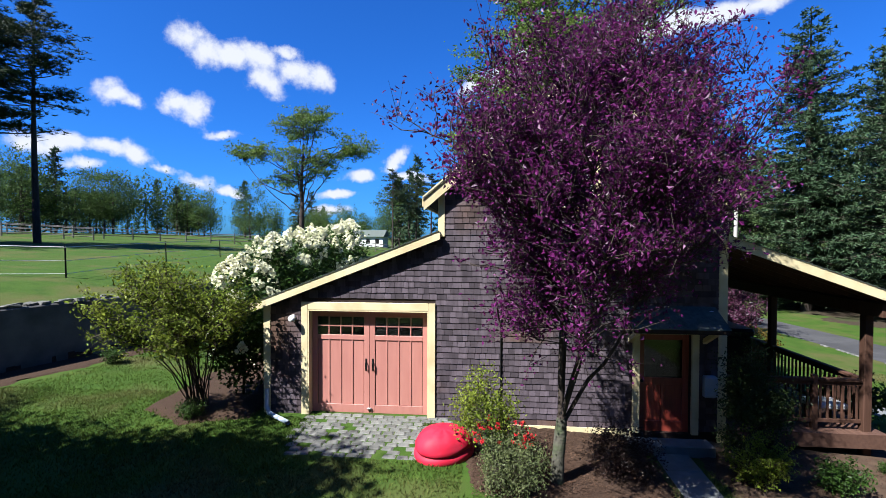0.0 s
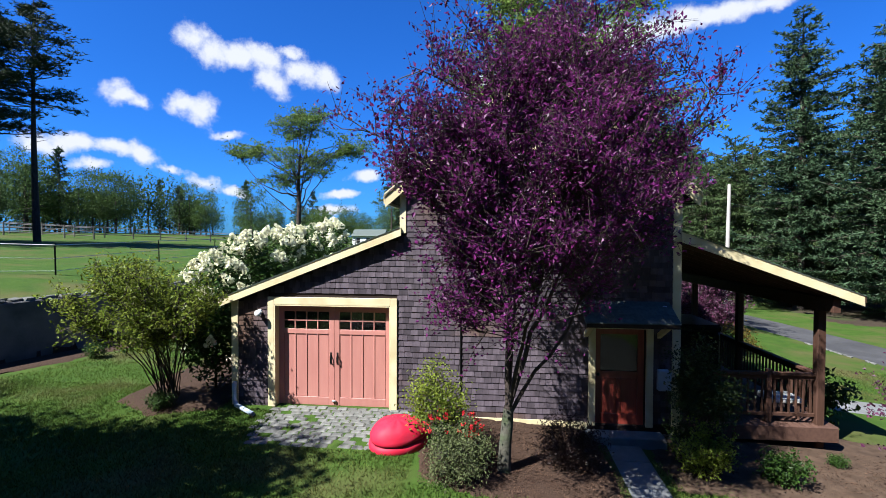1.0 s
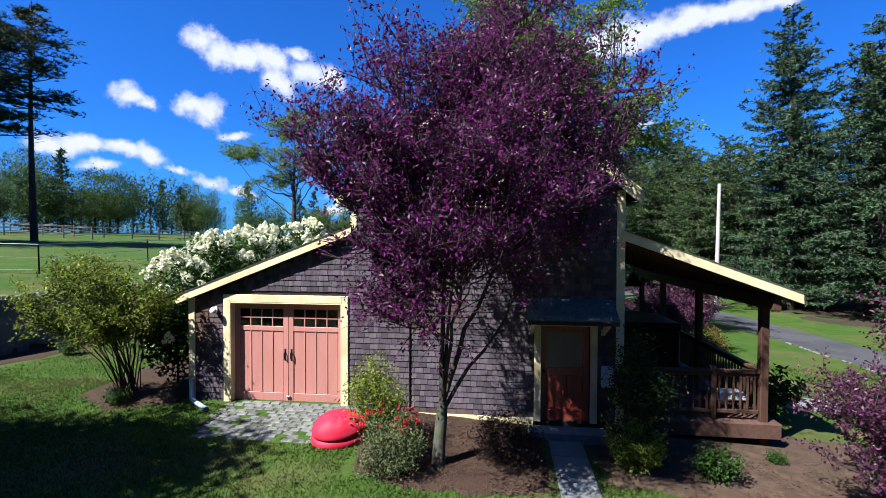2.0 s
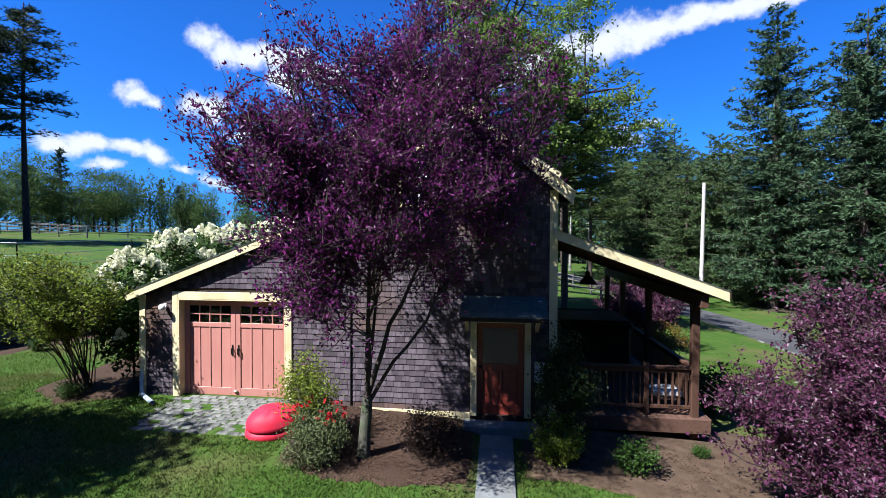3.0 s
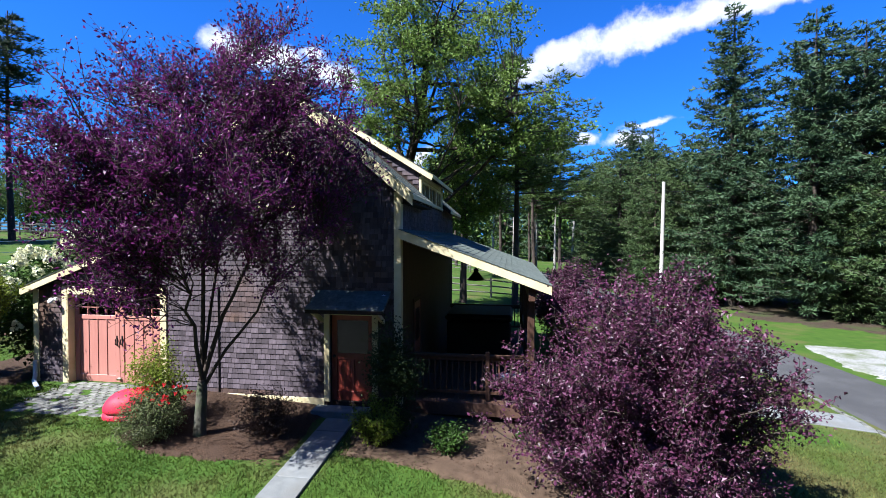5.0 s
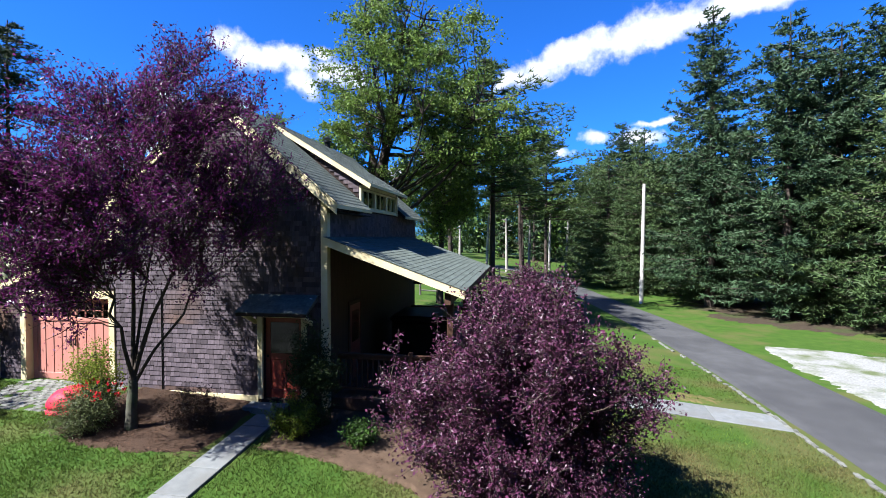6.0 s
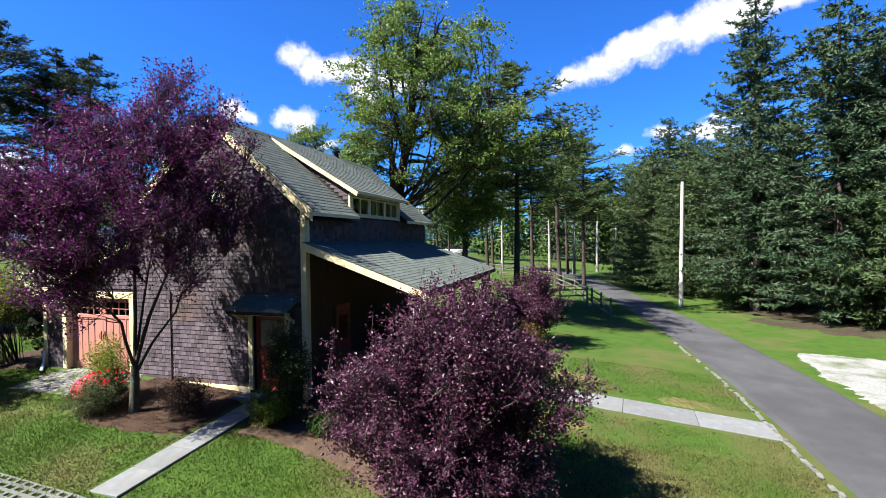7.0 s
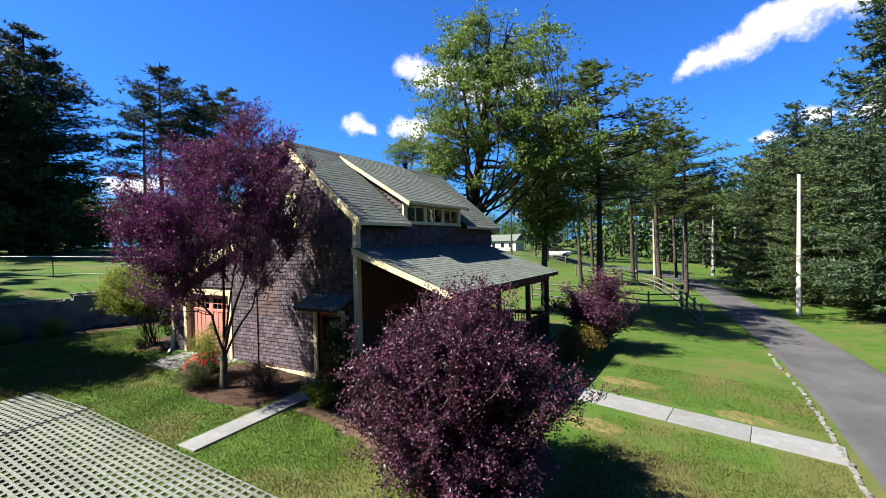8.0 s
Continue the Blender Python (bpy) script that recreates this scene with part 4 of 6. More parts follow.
def garage_leaf(x0, x1, handle_x):
    leaf = thing("garage_door", "", "")
    leaf.parent = barn
    leaf["label"] = "salmon pink panelled carriage door leaf with eight small panes"
    y0, y1, z0, z1 = F + 0.13, F + 0.175, 0.0, gz1 - 0.03
    wz0, wz1 = 1.60, 1.97
    def bar(name, a, b, c, d, yy=y0):
        return box_part(name, (a, b, yy, y1, c, d), M_pink, leaf, 0.005)
    st = 0.11
    bar("stile", x0, x0 + st, z0, z1)
    bar("stile", x1 - st, x1, z0, z1)
    bar("rail", x0 + st, x1 - st, z0, z0 + 0.17)
    bar("rail", x0 + st, x1 - st, wz0 - 0.1, wz0)
    bar("rail", x0 + st, x1 - st, wz1, z1)
    n = 4
    w = (x1 - x0 - 2 * st) / n
    for i in range(n):
        a = x0 + st + i * w
        box_part("panel", (a + 0.012, a + w - 0.012, y0 + 0.018, y1 - 0.006, z0 + 0.172, wz0 - 0.102), M_pink, leaf, 0.004)
        if i:
            bar("muntin", a - 0.012, a + 0.012, wz0, wz1)
            box_part("batten", (a - 0.014, a + 0.014, y0 + 0.004, y1, z0 + 0.17, wz0 - 0.1), M_pink, leaf, 0.003)
    mz = (wz0 + wz1) / 2
    for i in range(n):
        a = x0 + st + i * w
        box_part("muntin", (a + 0.0125, a + w - 0.0125, y0 + 0.003, y1, mz - 0.012, mz + 0.012), M_pink, leaf, 0.002)
        for u, v in ((wz0 + 0.001, mz - 0.013), (mz + 0.013, wz1 - 0.001)):
            box_part("pane", (a + 0.013, a + w - 0.013, y0 + 0.02, y0 + 0.026, u, v), M_glass, leaf, 0)
    V, Q = tube_arrays(np.array([(handle_x, y0, 1.06), (handle_x, y0 - 0.05, 1.04), (handle_x, y0 - 0.05, 0.92), (handle_x, y0, 0.9)]), (0.012, 0.012, 0.012, 0.012), 6)
    obj_from("handle", np_mesh("handle", V, Q), M_iron, leaf, "black iron pull handle", True)
    box_part("handle_plate", (handle_x - 0.02, handle_x + 0.02, y0 - 0.006, y0 + 0.002, 0.87, 1.12), M_iron, leaf, 0.002)
    return leaf


gm = (gx0 + gx1) / 2
garage_leaf(gx0 + 0.025, gm - 0.003, gm - 0.07)
garage_leaf(gm + 0.003, gx1 - 0.025, gm + 0.07)
bm = bmesh.new()
bmesh.ops.create_uvsphere(bm, u_segments=12, v_segments=8, radius=0.03, matrix=pose(gm, F + 0.11, 0.1) @ Matrix.Diagonal((1.8, 1, 0.7, 1)))
part("door_latch", bm, M_steel, barn, smooth=True)

# gable window
wx0, wx1, wz0, wz1 = OPENINGS["gable"]
gw = thing("window", "", "")
gw.parent = barn
gw["label"] = "double-hung gable window with cream trim and white sashes"
for d in ((wx0 - 0.11, wx0, wz0 - 0.1, wz1 + 0.12), (wx1, wx1 + 0.11, wz0 - 0.1, wz1 + 0.12), (wx0 + 0.002, wx1 - 0.002, wz1, wz1 + 0.12), (wx0 + 0.002, wx1 - 0.002, wz0 - 0.1, wz0)):
    box_part("window_frame", (d[0], d[1], F - 0.045, F - 0.002, d[2], d[3]), M_trim, gw, 0.005)
wm = (wz0 + wz1) / 2
for a, b, y in ((wz0, wm + 0.02, F + 0.06), (wm - 0.02, wz1, F + 0.02)):
    for d in ((wx0 + 0.004, wx0 + 0.05, a, b), (wx1 - 0.05, wx1 - 0.004, a, b), (wx0 + 0.052, wx1 - 0.052, a, a + 0.05), (wx0 + 0.052, wx1 - 0.052, b - 0.05, b)):
        box_part("sash", (d[0], d[1], y, y + 0.035, d[2], d[3]), M_white, gw, 0.003)
    box_part("muntin", ((wx0 + wx1) / 2 - 0.012, (wx0 + wx1) / 2 + 0.012, y + 0.004, y + 0.03, a + 0.052, b - 0.052), M_white, gw, 0.002)
    box_part("pane", (wx0 + 0.052, wx1 - 0.052, y + 0.014, y + 0.02, a + 0.052, b - 0.052), M_glass, gw, 0)
box_part("blind", (wx0 + 0.03, wx1 - 0.03, F + 0.13, F + 0.14, wz0 + 0.35, wz1 - 0.02), M_white, gw, 0, "white lowered blind")

# entry door, posts and hood
ex0, ex1, ez0, ez1 = OPENINGS["entry"]
for d in ((ex0 - 0.13, ex0, ez0, ez1), (ex1, ex1 + 0.13, ez0, ez1)):
    box_part("door_trim", (d[0], d[1], F - 0.06, F - 0.002, d[2], d[3] + 0.1), M_trim, barn, 0.006)
box_part("door_trim", (ex0 + 0.002, ex1 - 0.002, F - 0.06, F - 0.002, ez1, ez1 + 0.1), M_trim, barn, 0.006)
ed = thing("entry_door", "", "")
ed.parent = barn
ed["label"] = "red-brown wooden entry door with glazed upper half"
for d in ((ex0 + 0.004, ex0 + 0.12, ez0, ez1 - 0.004), (ex1 - 0.12, ex1 - 0.004, ez0, ez1 - 0.004), (ex0 + 0.12, ex1 - 0.12, ez0, ez0 + 0.2), (ex0 + 0.12, ex1 - 0.12, 0.78, 0.92), (ex0 + 0.12, ex1 - 0.12, ez1 - 0.13, ez1 - 0.004)):
    box_part("rail", (d[0], d[1], F + 0.08, F + 0.125, d[2], d[3]), M_red_wood, ed, 0.004)
em = (ex0 + ex1) / 2
box_part("panel", (ex0 + 0.122, em - 0.04, F + 0.095, F + 0.115, ez0 + 0.2, 0.78), M_red_wood, ed, 0.01)
box_part("panel", (em + 0.04, ex1 - 0.122, F + 0.095, F + 0.115, ez0 + 0.2, 0.78), M_red_wood, ed, 0.01)
box_part("rail", (em - 0.038, em + 0.038, F + 0.082, F + 0.123, ez0 + 0.2, 0.78), M_red_wood, ed, 0.004)
box_part("pane", (ex0 + 0.122, ex1 - 0.122, F + 0.1, F + 0.106, 0.922, ez1 - 0.132), M_glass_darkened, ed, 0, "glass darkened in place of the unlit room behind")
# added panel, near-black in place of the dim room behind the glass
box_part("pane_backing", (ex0 + 0.1, ex1 - 0.1, F + 0.126, F + 0.134, 0.9, ez1 - 0.11), M_dark, ed, 0, "added near-black panel that darkens the glass")
bm = bmesh.new()
bmesh.ops.create_uvsphere(bm, u_segments=12, v_segments=8, radius=0.032, matrix=pose(ex0 + 0.07, F + 0.045, 0.86))
part("door_knob", bm, M_iron, ed, smooth=True)
hood = thing("door_hood", "", "")
hood.parent = barn
hood["label"] = "small shingled hood over the entry door"
bm = bmesh.new()
prism_x(bm, [(F - 0.002, 2.3), (F - 0.62, 1.98), (F - 0.62, 1.92), (F - 0.002, 2.2)], ex0 - 0.29, ex1 + 0.4)
part("hood_roof", bm, M_roof, hood)
hv = []
for r in range(5):
    s0 = r * 0.14
    x = ex0 - 0.31 + (r % 2) * 0.1
    while x < ex1 + 0.4:
        w = min(0.22, ex1 + 0.42 - x)
        y_lo, z_lo = F - 0.64 + s0 * 0.888, 1.975 + s0 * 0.46
        V, Q = box_arrays(x, x + w - 0.006, y_lo, y_lo + 0.15, z_lo, z_lo + 0.016)
        V[(V[:, 1] > y_lo + 0.1), 2] += 0.15 * 0.516
        hv.append((V, Q))
        x += w
obj_from("hood_shingles", np_mesh("hood_shingles", *join_arrays(hv)), M_roof, hood)["kind"] = "stuff"
for x in (ex0 - 0.18, ex1 + 0.24):
    bm = bmesh.new()
    prism_x(bm, [(F - 0.005, 1.6), (F - 0.005, 1.7), (F - 0.5, 1.95), (F - 0.58, 1.93), (F - 0.58, 1.9)], x - 0.035, x + 0.035)
    part("bracket", bm, M_trim, hood)
box_part("hood_fascia", (ex0 - 0.29, ex1 + 0.4, F - 0.645, F - 0.622, 1.9, 1.975), M_sheath, hood, 0.003)
box_part("door_step", (ex0 - 0.25, ex1 + 0.25, F - 0.5, F - 0.125, -0.4, -0.16), M_slab, barn, 0.015, "grey stone door step")

# conduit, flood lamp
V, Q = tube_arrays(np.array([(1.21, F - 0.035, z) for z in (-0.05, 0.7, 1.5, 2.35)]), [0.014] * 4, 8)
obj_from("conduit", np_mesh("conduit", V, Q), M_iron, barn, "dark conduit on the wall", True)
lamp = tagged(new("flood_lamp"), "white flood lamp fixed to the shingles", "lamp")
bm = bmesh.new()
bmesh.ops.create_cone(bm, cap_ends=True, segments=16, radius1=0.055, radius2=0.055, depth=0.05, matrix=pose(-3.0, F - 0.04, 1.97, 90))
part("base", bm, M_white, lamp)
for dx in (0.03,):
    bm = bmesh.new()
    bmesh.ops.create_cone(bm, cap_ends=True, segments=16, radius1=0.035, radius2=0.07, depth=0.14, matrix=pose(-3.0 + dx, F - 0.13, 1.94, 65, 0, dx * 300))
    part("lamp_head", bm, M_white, lamp, smooth=True)

meter = tagged(new("meter_box"), "small pale blue metal box beside the entry door", "meter box")
box_part("box", (4.99, 5.21, F - 0.14, F - 0.02, 0.62, 1.02), M_box, meter, 0.015)
box_part("lid", (4.98, 5.22, F - 0.155, F - 0.142, 0.64, 1.0), M_box, meter, 0.005)

# chimney pipe on the ridge
flue = thing("flue", "", "")
flue.parent = barn
flue["label"] = "black metal stove flue with a cap"
for r0, r1, z0, z1 in ((0.1, 0.1, 6.6, 7.12), (0.15, 0.15, 7.08, 7.14), (0.17, 0.03, 7.2, 7.3)):
    bm = bmesh.new()
    bmesh.ops.create_cone(bm, cap_ends=True, segments=18, radius1=r0, radius2=r1, depth=z1 - z0, matrix=pose(2.75, 17.3, (z0 + z1) / 2))
    part("flue_pipe" if z0 < 7 else "flue_cap", bm, M_iron, flue, smooth=False)

# ---- porch ----
PX, PZ = 8.17, -0.08
for i in range(22):
    a = 5.42 + i * 0.136
    box_part("deck_board", (a, a + 0.128, 11.25, 19.25, PZ - 0.03, PZ), M_deck, barn, 0.004)
box_part("deck_fascia", (5.45, 8.42, 11.2, 11.245, -0.36, PZ + 0.0), M_deck, barn, 0.005, "red-brown deck edge board")
box_part("deck_fascia", (8.415, 8.45, 11.25, 19.25, -0.36, PZ + 0.0), M_deck, barn, 0.005)
box_part("porch_beam", (PX - 0.07, PX + 0.07, 10.95, 19.3, 2.16, 2.42), M_porch, barn, 0.008)
for y in (11.4, 14.35, 17.0, 19.15):
    box_part("porch_post", (PX - 0.075, PX + 0.075, y - 0.075, y + 0.075, -0.75, 2.158), M_porch, barn, 0.012, "reddish brown porch post")
for i in range(12):
    y = 11.1 + i * 0.72
    bm = bmesh.new()
    prism_y(bm, [(5.42, porch_top(5.42) - 0.102), (8.5, porch_top(8.5) - 0.102), (8.5, porch_top(8.5) - 0.2), (5.42, porch_top(5.42) - 0.24)], y, y + 0.05)
    part("rafter", bm, M_porch, barn)


def railing(a, b):
    """A porch railing from a to b in plan."""
    t = thing("railing", "", "")
    t.parent = barn
    t["label"] = "brown wooden railing with slim balusters"
    a, b = Vector(a), Vector(b)
    d = (b - a).normalized()
    ln = (b - a).length
    m = Matrix.Translation((a.x, a.y, 0)) @ Matrix.Rotation(math.atan2(d.y, d.x), 4, "Z")
    for z0, z1, w in ((0.86, 0.92, 0.06), (0.78, 0.85, 0.02), (0.06, 0.13, 0.025)):
        r = box_part("rail", (0, ln, -w, w, z0, z1), M_porch, t, 0.006)
        r.matrix_local = m
    n = int(ln / 0.13)
    me = None
    for i in range(n):
        x = (i + 0.5) * ln / n
        if me is None:
            bal = box_part("baluster", (-0.017, 0.017, -0.017, 0.017, 0.13, 0.78), M_porch, t, 0.003)
            me = bal.data
        else:
            bal = obj_from("baluster", me, M_porch, t)
        bal.matrix_local = m @ Matrix.Translation((x, 0, 0))


railing((5.5, 11.4), (7.2, 11.4))
railing((7.3, 11.4), (PX - 0.08, 11.4))
railing((PX, 11.48), (PX, 14.27))
railing((PX, 14.43), (PX, 16.92))
railing((PX, 17.08), (PX, 19.07))
railing((5.45, 19.15), (PX - 0.08, 19.15))
box_part("newel_post", (7.2, 7.3, 11.35, 11.45, PZ + 0.002, 0.98), M_porch, barn, 0.01)
# porch door in the side wall
pd = thing("porch_door", "", "")
pd.parent = barn
pd["label"] = "dark brown porch door with a glazed panel"
for d in ((12.3, 12.4, PZ, 1.98), (13.2, 13.3, PZ, 1.98), (12.402, 13.198, 1.88, 1.98)):
    box_part("door_trim", (5.402, 5.43, *d), M_porch, pd, 0.004)
box_part("door_leaf", (5.402, 5.418, 12.402, 13.198, PZ, 1.878), M_red_wood, pd, 0.003)
box_part("pane", (5.419, 5.424, 12.55, 13.05, 0.9, 1.7), M_glass, pd, 0)


def covered_tub():
    t = thing("hot_tub", "square hot tub under a black vinyl cover on the porch", "hot tub")
    box_part("tub_body", (5.95, 7.75, 14.4, 16.2, PZ + 0.002, 1.1), M_cover, t, 0.05)
    box_part("tub_cover", (5.9, 7.8, 14.35, 16.25, 1.102, 1.3), M_cover, t, 0.07)


covered_tub()
bm = bmesh.new()
box(bm, 7.4, 8.05, 11.62, 12.1, PZ + 0.3, PZ + 0.42, 0.03)
bench = thing("porch_bench", "low wooden porch bench with a pale cushion", "bench")
part("cushion", bm, M_white, bench)
for x in (7.45, 7.95):
    for y in (11.66, 12.0):
        box_part("leg", (x, x + 0.05, y, y + 0.05, PZ + 0.001, PZ + 0.297), M_porch, bench, 0.004)


def pendant_lamp():
    t = thing("pendant_lamp", "dark metal pendant lamp hanging from the porch roof", "lamp")
    x, y, z = 6.73, 15.0, 2.22
    rod_top = porch_top(x) - 0.1
    V, Q = tube_arrays(np.array([(x, y, z + 0.3), (x, y, (z + rod_top) / 2 + 0.2), (x, y, rod_top)]), (0.012, 0.012, 0.012), 6)
    obj_from("rod", np_mesh("rod", V, Q), M_iron, t)
    bm = bmesh.new()
    bmesh.ops.create_cone(bm, cap_ends=False, segments=20, radius1=0.26, radius2=0.07, depth=0.24, matrix=pose(x, y, z + 0.12))
    bmesh.ops.solidify(bm, geom=bm.faces[:], thickness=0.008)
    part("shade", bm, M_iron, t, smooth=False)
    bm = bmesh.new()
    bmesh.ops.create_uvsphere(bm, u_segments=12, v_segments=8, radius=0.075, matrix=pose(x, y, z + 0.28))
    part("socket", bm, M_iron, t, smooth=True)


pendant_lamp()
wl = tagged(new("wall_lamp"), "small white flood lamp beside the door hood", "lamp")
bm = bmesh.new()
bmesh.ops.create_cone(bm, cap_ends=True, segments=14, radius1=0.05, radius2=0.05, depth=0.04, matrix=pose(5.08, F - 0.04, 2.2, 90))
part("base", bm, M_white, wl)
bm = bmesh.new()
bmesh.ops.create_cone(bm, cap_ends=True, segments=14, radius1=0.03, radius2=0.065, depth=0.13, matrix=pose(5.08, F - 0.12, 2.17, 65))
part("lamp_head", bm, M_white, wl, smooth=True)
pipe = thing("drain_pipe", "grey-blue drain pipe lying at the corner of the lean-to", "pipe")
V, Q = tube_arrays(np.array([(-3.52, F - 0.1, 0.5), (-3.52, F - 0.1, 0.14), (-3.42, F - 0.22, 0.06), (-3.1, F - 0.45, 0.05), (-2.85, F - 0.62, 0.04)]), [0.045] * 5, 10)
obj_from("pipe", np_mesh("pipe", V, Q), M_box, pipe, smooth=True)


# ---- the overturned red tub by the garage ----
def red_tub():
    rows = []
    n, segs = 22, 48
    prof = [(0.50, 0.02), (0.575, 0.0), (0.605, 0.04), (0.615, 0.12), (0.60, 0.19), (0.56, 0.225), (0.525, 0.235), (0.53, 0.25), (0.565, 0.262), (0.58, 0.29),
            (0.565, 0.35), (0.53, 0.42), (0.47, 0.50), (0.38, 0.565), (0.27, 0.60), (0.14, 0.62), (0.0, 0.625)]
    bm = bmesh.new()
    for r, z in prof[:-1]:
        ring = []
        for s in range(segs):
            a = s / segs * 2 * math.pi
            k = 1 + 0.04 * math.cos(3 * a + 0.6) + (0.05 * math.cos(2 * a) if z > 0.3 else 0.02 * math.cos(2 * a))
            lump = 0.02 * noise.noise(Vector((math.cos(a) * 2, math.sin(a) * 2, z * 3)))
            ring.append(bm.verts.new((r * k * 1.0 * math.cos(a), r * k * 0.82 * math.sin(a), z + lump)))
        rows.append(ring)
    for p, q in zip(rows, rows[1:]):
        for s in range(segs):
            bm.faces.new((p[s], p[(s + 1) % segs], q[(s + 1) % segs], q[s]))
    tip = bm.verts.new((0, 0, 0.625))
    for s in range(segs):
        bm.faces.new((rows[-1][s], rows[-1][(s + 1) % segs], tip))
    ob = part("plastic_tub", bm, M_plastic, None, smooth=True)
    ob.matrix_world = pose(0.2, 9.66, ground(0.2, 9.66) - 0.03, 9, -4, 24) @ Matrix.Diagonal((0.84, 0.84, 0.8, 1))
    tagged(ob, "overturned bright red moulded plastic tub on the grass", "plastic tub")


red_tub()


# ---- plants by the barn ----
def at(x, y, dz=0.0):
    return (x, y, ground(x, y) + dz)


plum = branchy_arrays(11, ([(0, 0, -0.2), (0.0, 0, 0.1), (0.02, 0, 0.45), (0.05, 0, 0.8), (0.07, -0.01, 1.08)], (0.14, 0.105, 0.092, 0.09, 0.07)),
                      (((0.5, -0.5, 4.6), (2.1, 1.8, 2.0), 6.0), ((0.7, 0.0, 5.9), (1.5, 1.1, 1.4), 3.4), ((-1.3, -1.4, 5.2), (1.0, 0.8, 1.1), 2.0), ((-0.4, -0.6, 5.8), (1.3, 1.0, 1.4), 2.6),
                       ((-0.5, -1.3, 3.9), (0.9, 0.8, 0.8), 1.7), ((0.1, -0.9, 2.9), (0.8, 0.7, 0.5), 1.8), ((-1.2, -1.9, 4.8), (0.8, 0.6, 0.8), 1.6), ((1.6, 0.3, 4.3), (1.2, 0.9, 1.3), 2.2), ((0.3, -1.7, 3.2), (1.3, 0.9, 0.75), 3.4), ((1.9, 0.9, 5.5), (1.3, 0.6, 1.5), 3.4),
                       ((1.3, 0.2, 6.7), (1.2, 0.9, 0.95), 3.4), ((1.0, 0.1, 3.8), (1.2, 0.9, 1.3), 1.8), ((2.6, 0.5, 4.9), (0.9, 0.7, 1.6), 3.2), ((0.1, -2.1, 4.6), (1.4, 0.7, 1.2), 1.5),
                       ((-0.5, -1.0, 2.4), (0.9, 0.8, 0.5), 0.8), ((1.1, -1.5, 4.2), (1.2, 0.8, 1.3), 2.0), ((2.5, -0.2, 5.9), (0.8, 0.7, 1.2), 1.8)),
                      166, 11, 4, 18.5, 0.069, 0.05, 0.8, 0.42, 0.058, 0.6, y_most=1.62, mains=5, low=0.48)
plant("plum_tree", at(2.03, 9.15), "purple-leaved plum tree with a lichened forked trunk", "tree", plum, M_bark, M_plum)
plum_tree = bpy.data.objects["plum_tree"]
V, Q = tube_arrays(np.array([(0, 0, -0.1), (0.0, 0, 0.1), (0.02, 0, 0.45), (0.05, 0, 0.8), (0.068, -0.01, 1.04)]), (0.14, 0.111, 0.098, 0.095, 0.078), 12)
obj_from("lichen_bark", np_mesh("lichen_bark", V, Q), M_bark_pale, plum_tree, "pale green lichened bark of the lower trunk", True)
big = branchy_arrays(5, None, (((0, 0, 1.75), (2.4, 2.2, 1.5), 6), ((0.1, 0.1, 2.65), (1.75, 1.5, 0.9), 3.4), ((-1.9, -0.2, 1.7), (0.8, 0.8, 0.8), 1.3), ((1.85, 0.5, 1.6), (0.9, 0.9, 0.8), 1.4), ((0.3, -0.6, 0.7), (1.9, 1.5, 0.65), 2.6), ((0.0, 0.1, 2.9), (1.7, 1.4, 0.7), 1.8)),
                     146, 11, 4, 42, 0.061, 0.05, 0.75, 0.36, 0.035, 0.5, width=0.65, stems=True, leaf_up=0.25)
plant("plum_shrub", at(9.75, 8.5), "large dense purple-leaved plum shrub in bare soil", "shrub", big, M_bark, M_plum_bush)
far_plum = branchy_arrays(6, None, (((0, 0, 1.7), (1.95, 1.8, 1.4), 3), ((0, 0, 2.5), (1.3, 1.2, 0.8), 1)), 54, 9, 3, 30, 0.10, 0.06, 0.7, 0.36, 0.03, 0.5, stems=True, leaf_up=0.25)
plant("plum_shrub", at(9.75, 20.6), "rounded purple plum shrub beside the porch", "shrub", far_plum, M_bark, M_plum_bush)
gold = tree_arrays(7, 1.3, 0.2, 0.03, ((0, 0, 0.7), (0.9, 0.8, 0.6)), 8, 150, 22, 0.08, 0.12, up=0.2, power=0.4)
plant("gold_shrub", at(9.7, 18.0), "golden yellow-leaved shrub near the porch corner", "shrub", gold, M_bark, M_gold)
olive = branchy_arrays(8, None, (((0.05, -0.85, 2.2), (1.75, 1.3, 0.85), 3),), 26, 10, 4, 30, 0.078, 0.06, 0.7, 0.36, 0.022, 0.3, stems=True, leaf_up=0.4, low=0.6)
plant("olive_shrub", at(-5.1, 11.1), "many-stemmed shrub with small yellow-green leaves", "shrub", olive, M_bark, M_olive)


def flower_mesh(seed):
    rng = np.random.default_rng(seed)
    z = rng.random(80) ** 1.3
    r = (1 - z) * 0.085 + 0.015
    a = rng.uniform(0, 6.28, 80)
    q = np.stack((np.cos(a) * r, np.sin(a) * r, z * 0.22 - 0.06), 1)
    me = np_mesh("flower_head", *leaf_arrays(q, 0.062, rng, 0.95, 0.2, q * np.array((9, 9, 0))))
    me.materials.append(M_petal)
    return me


heads = [flower_mesh(200 + i) for i in range(4)]


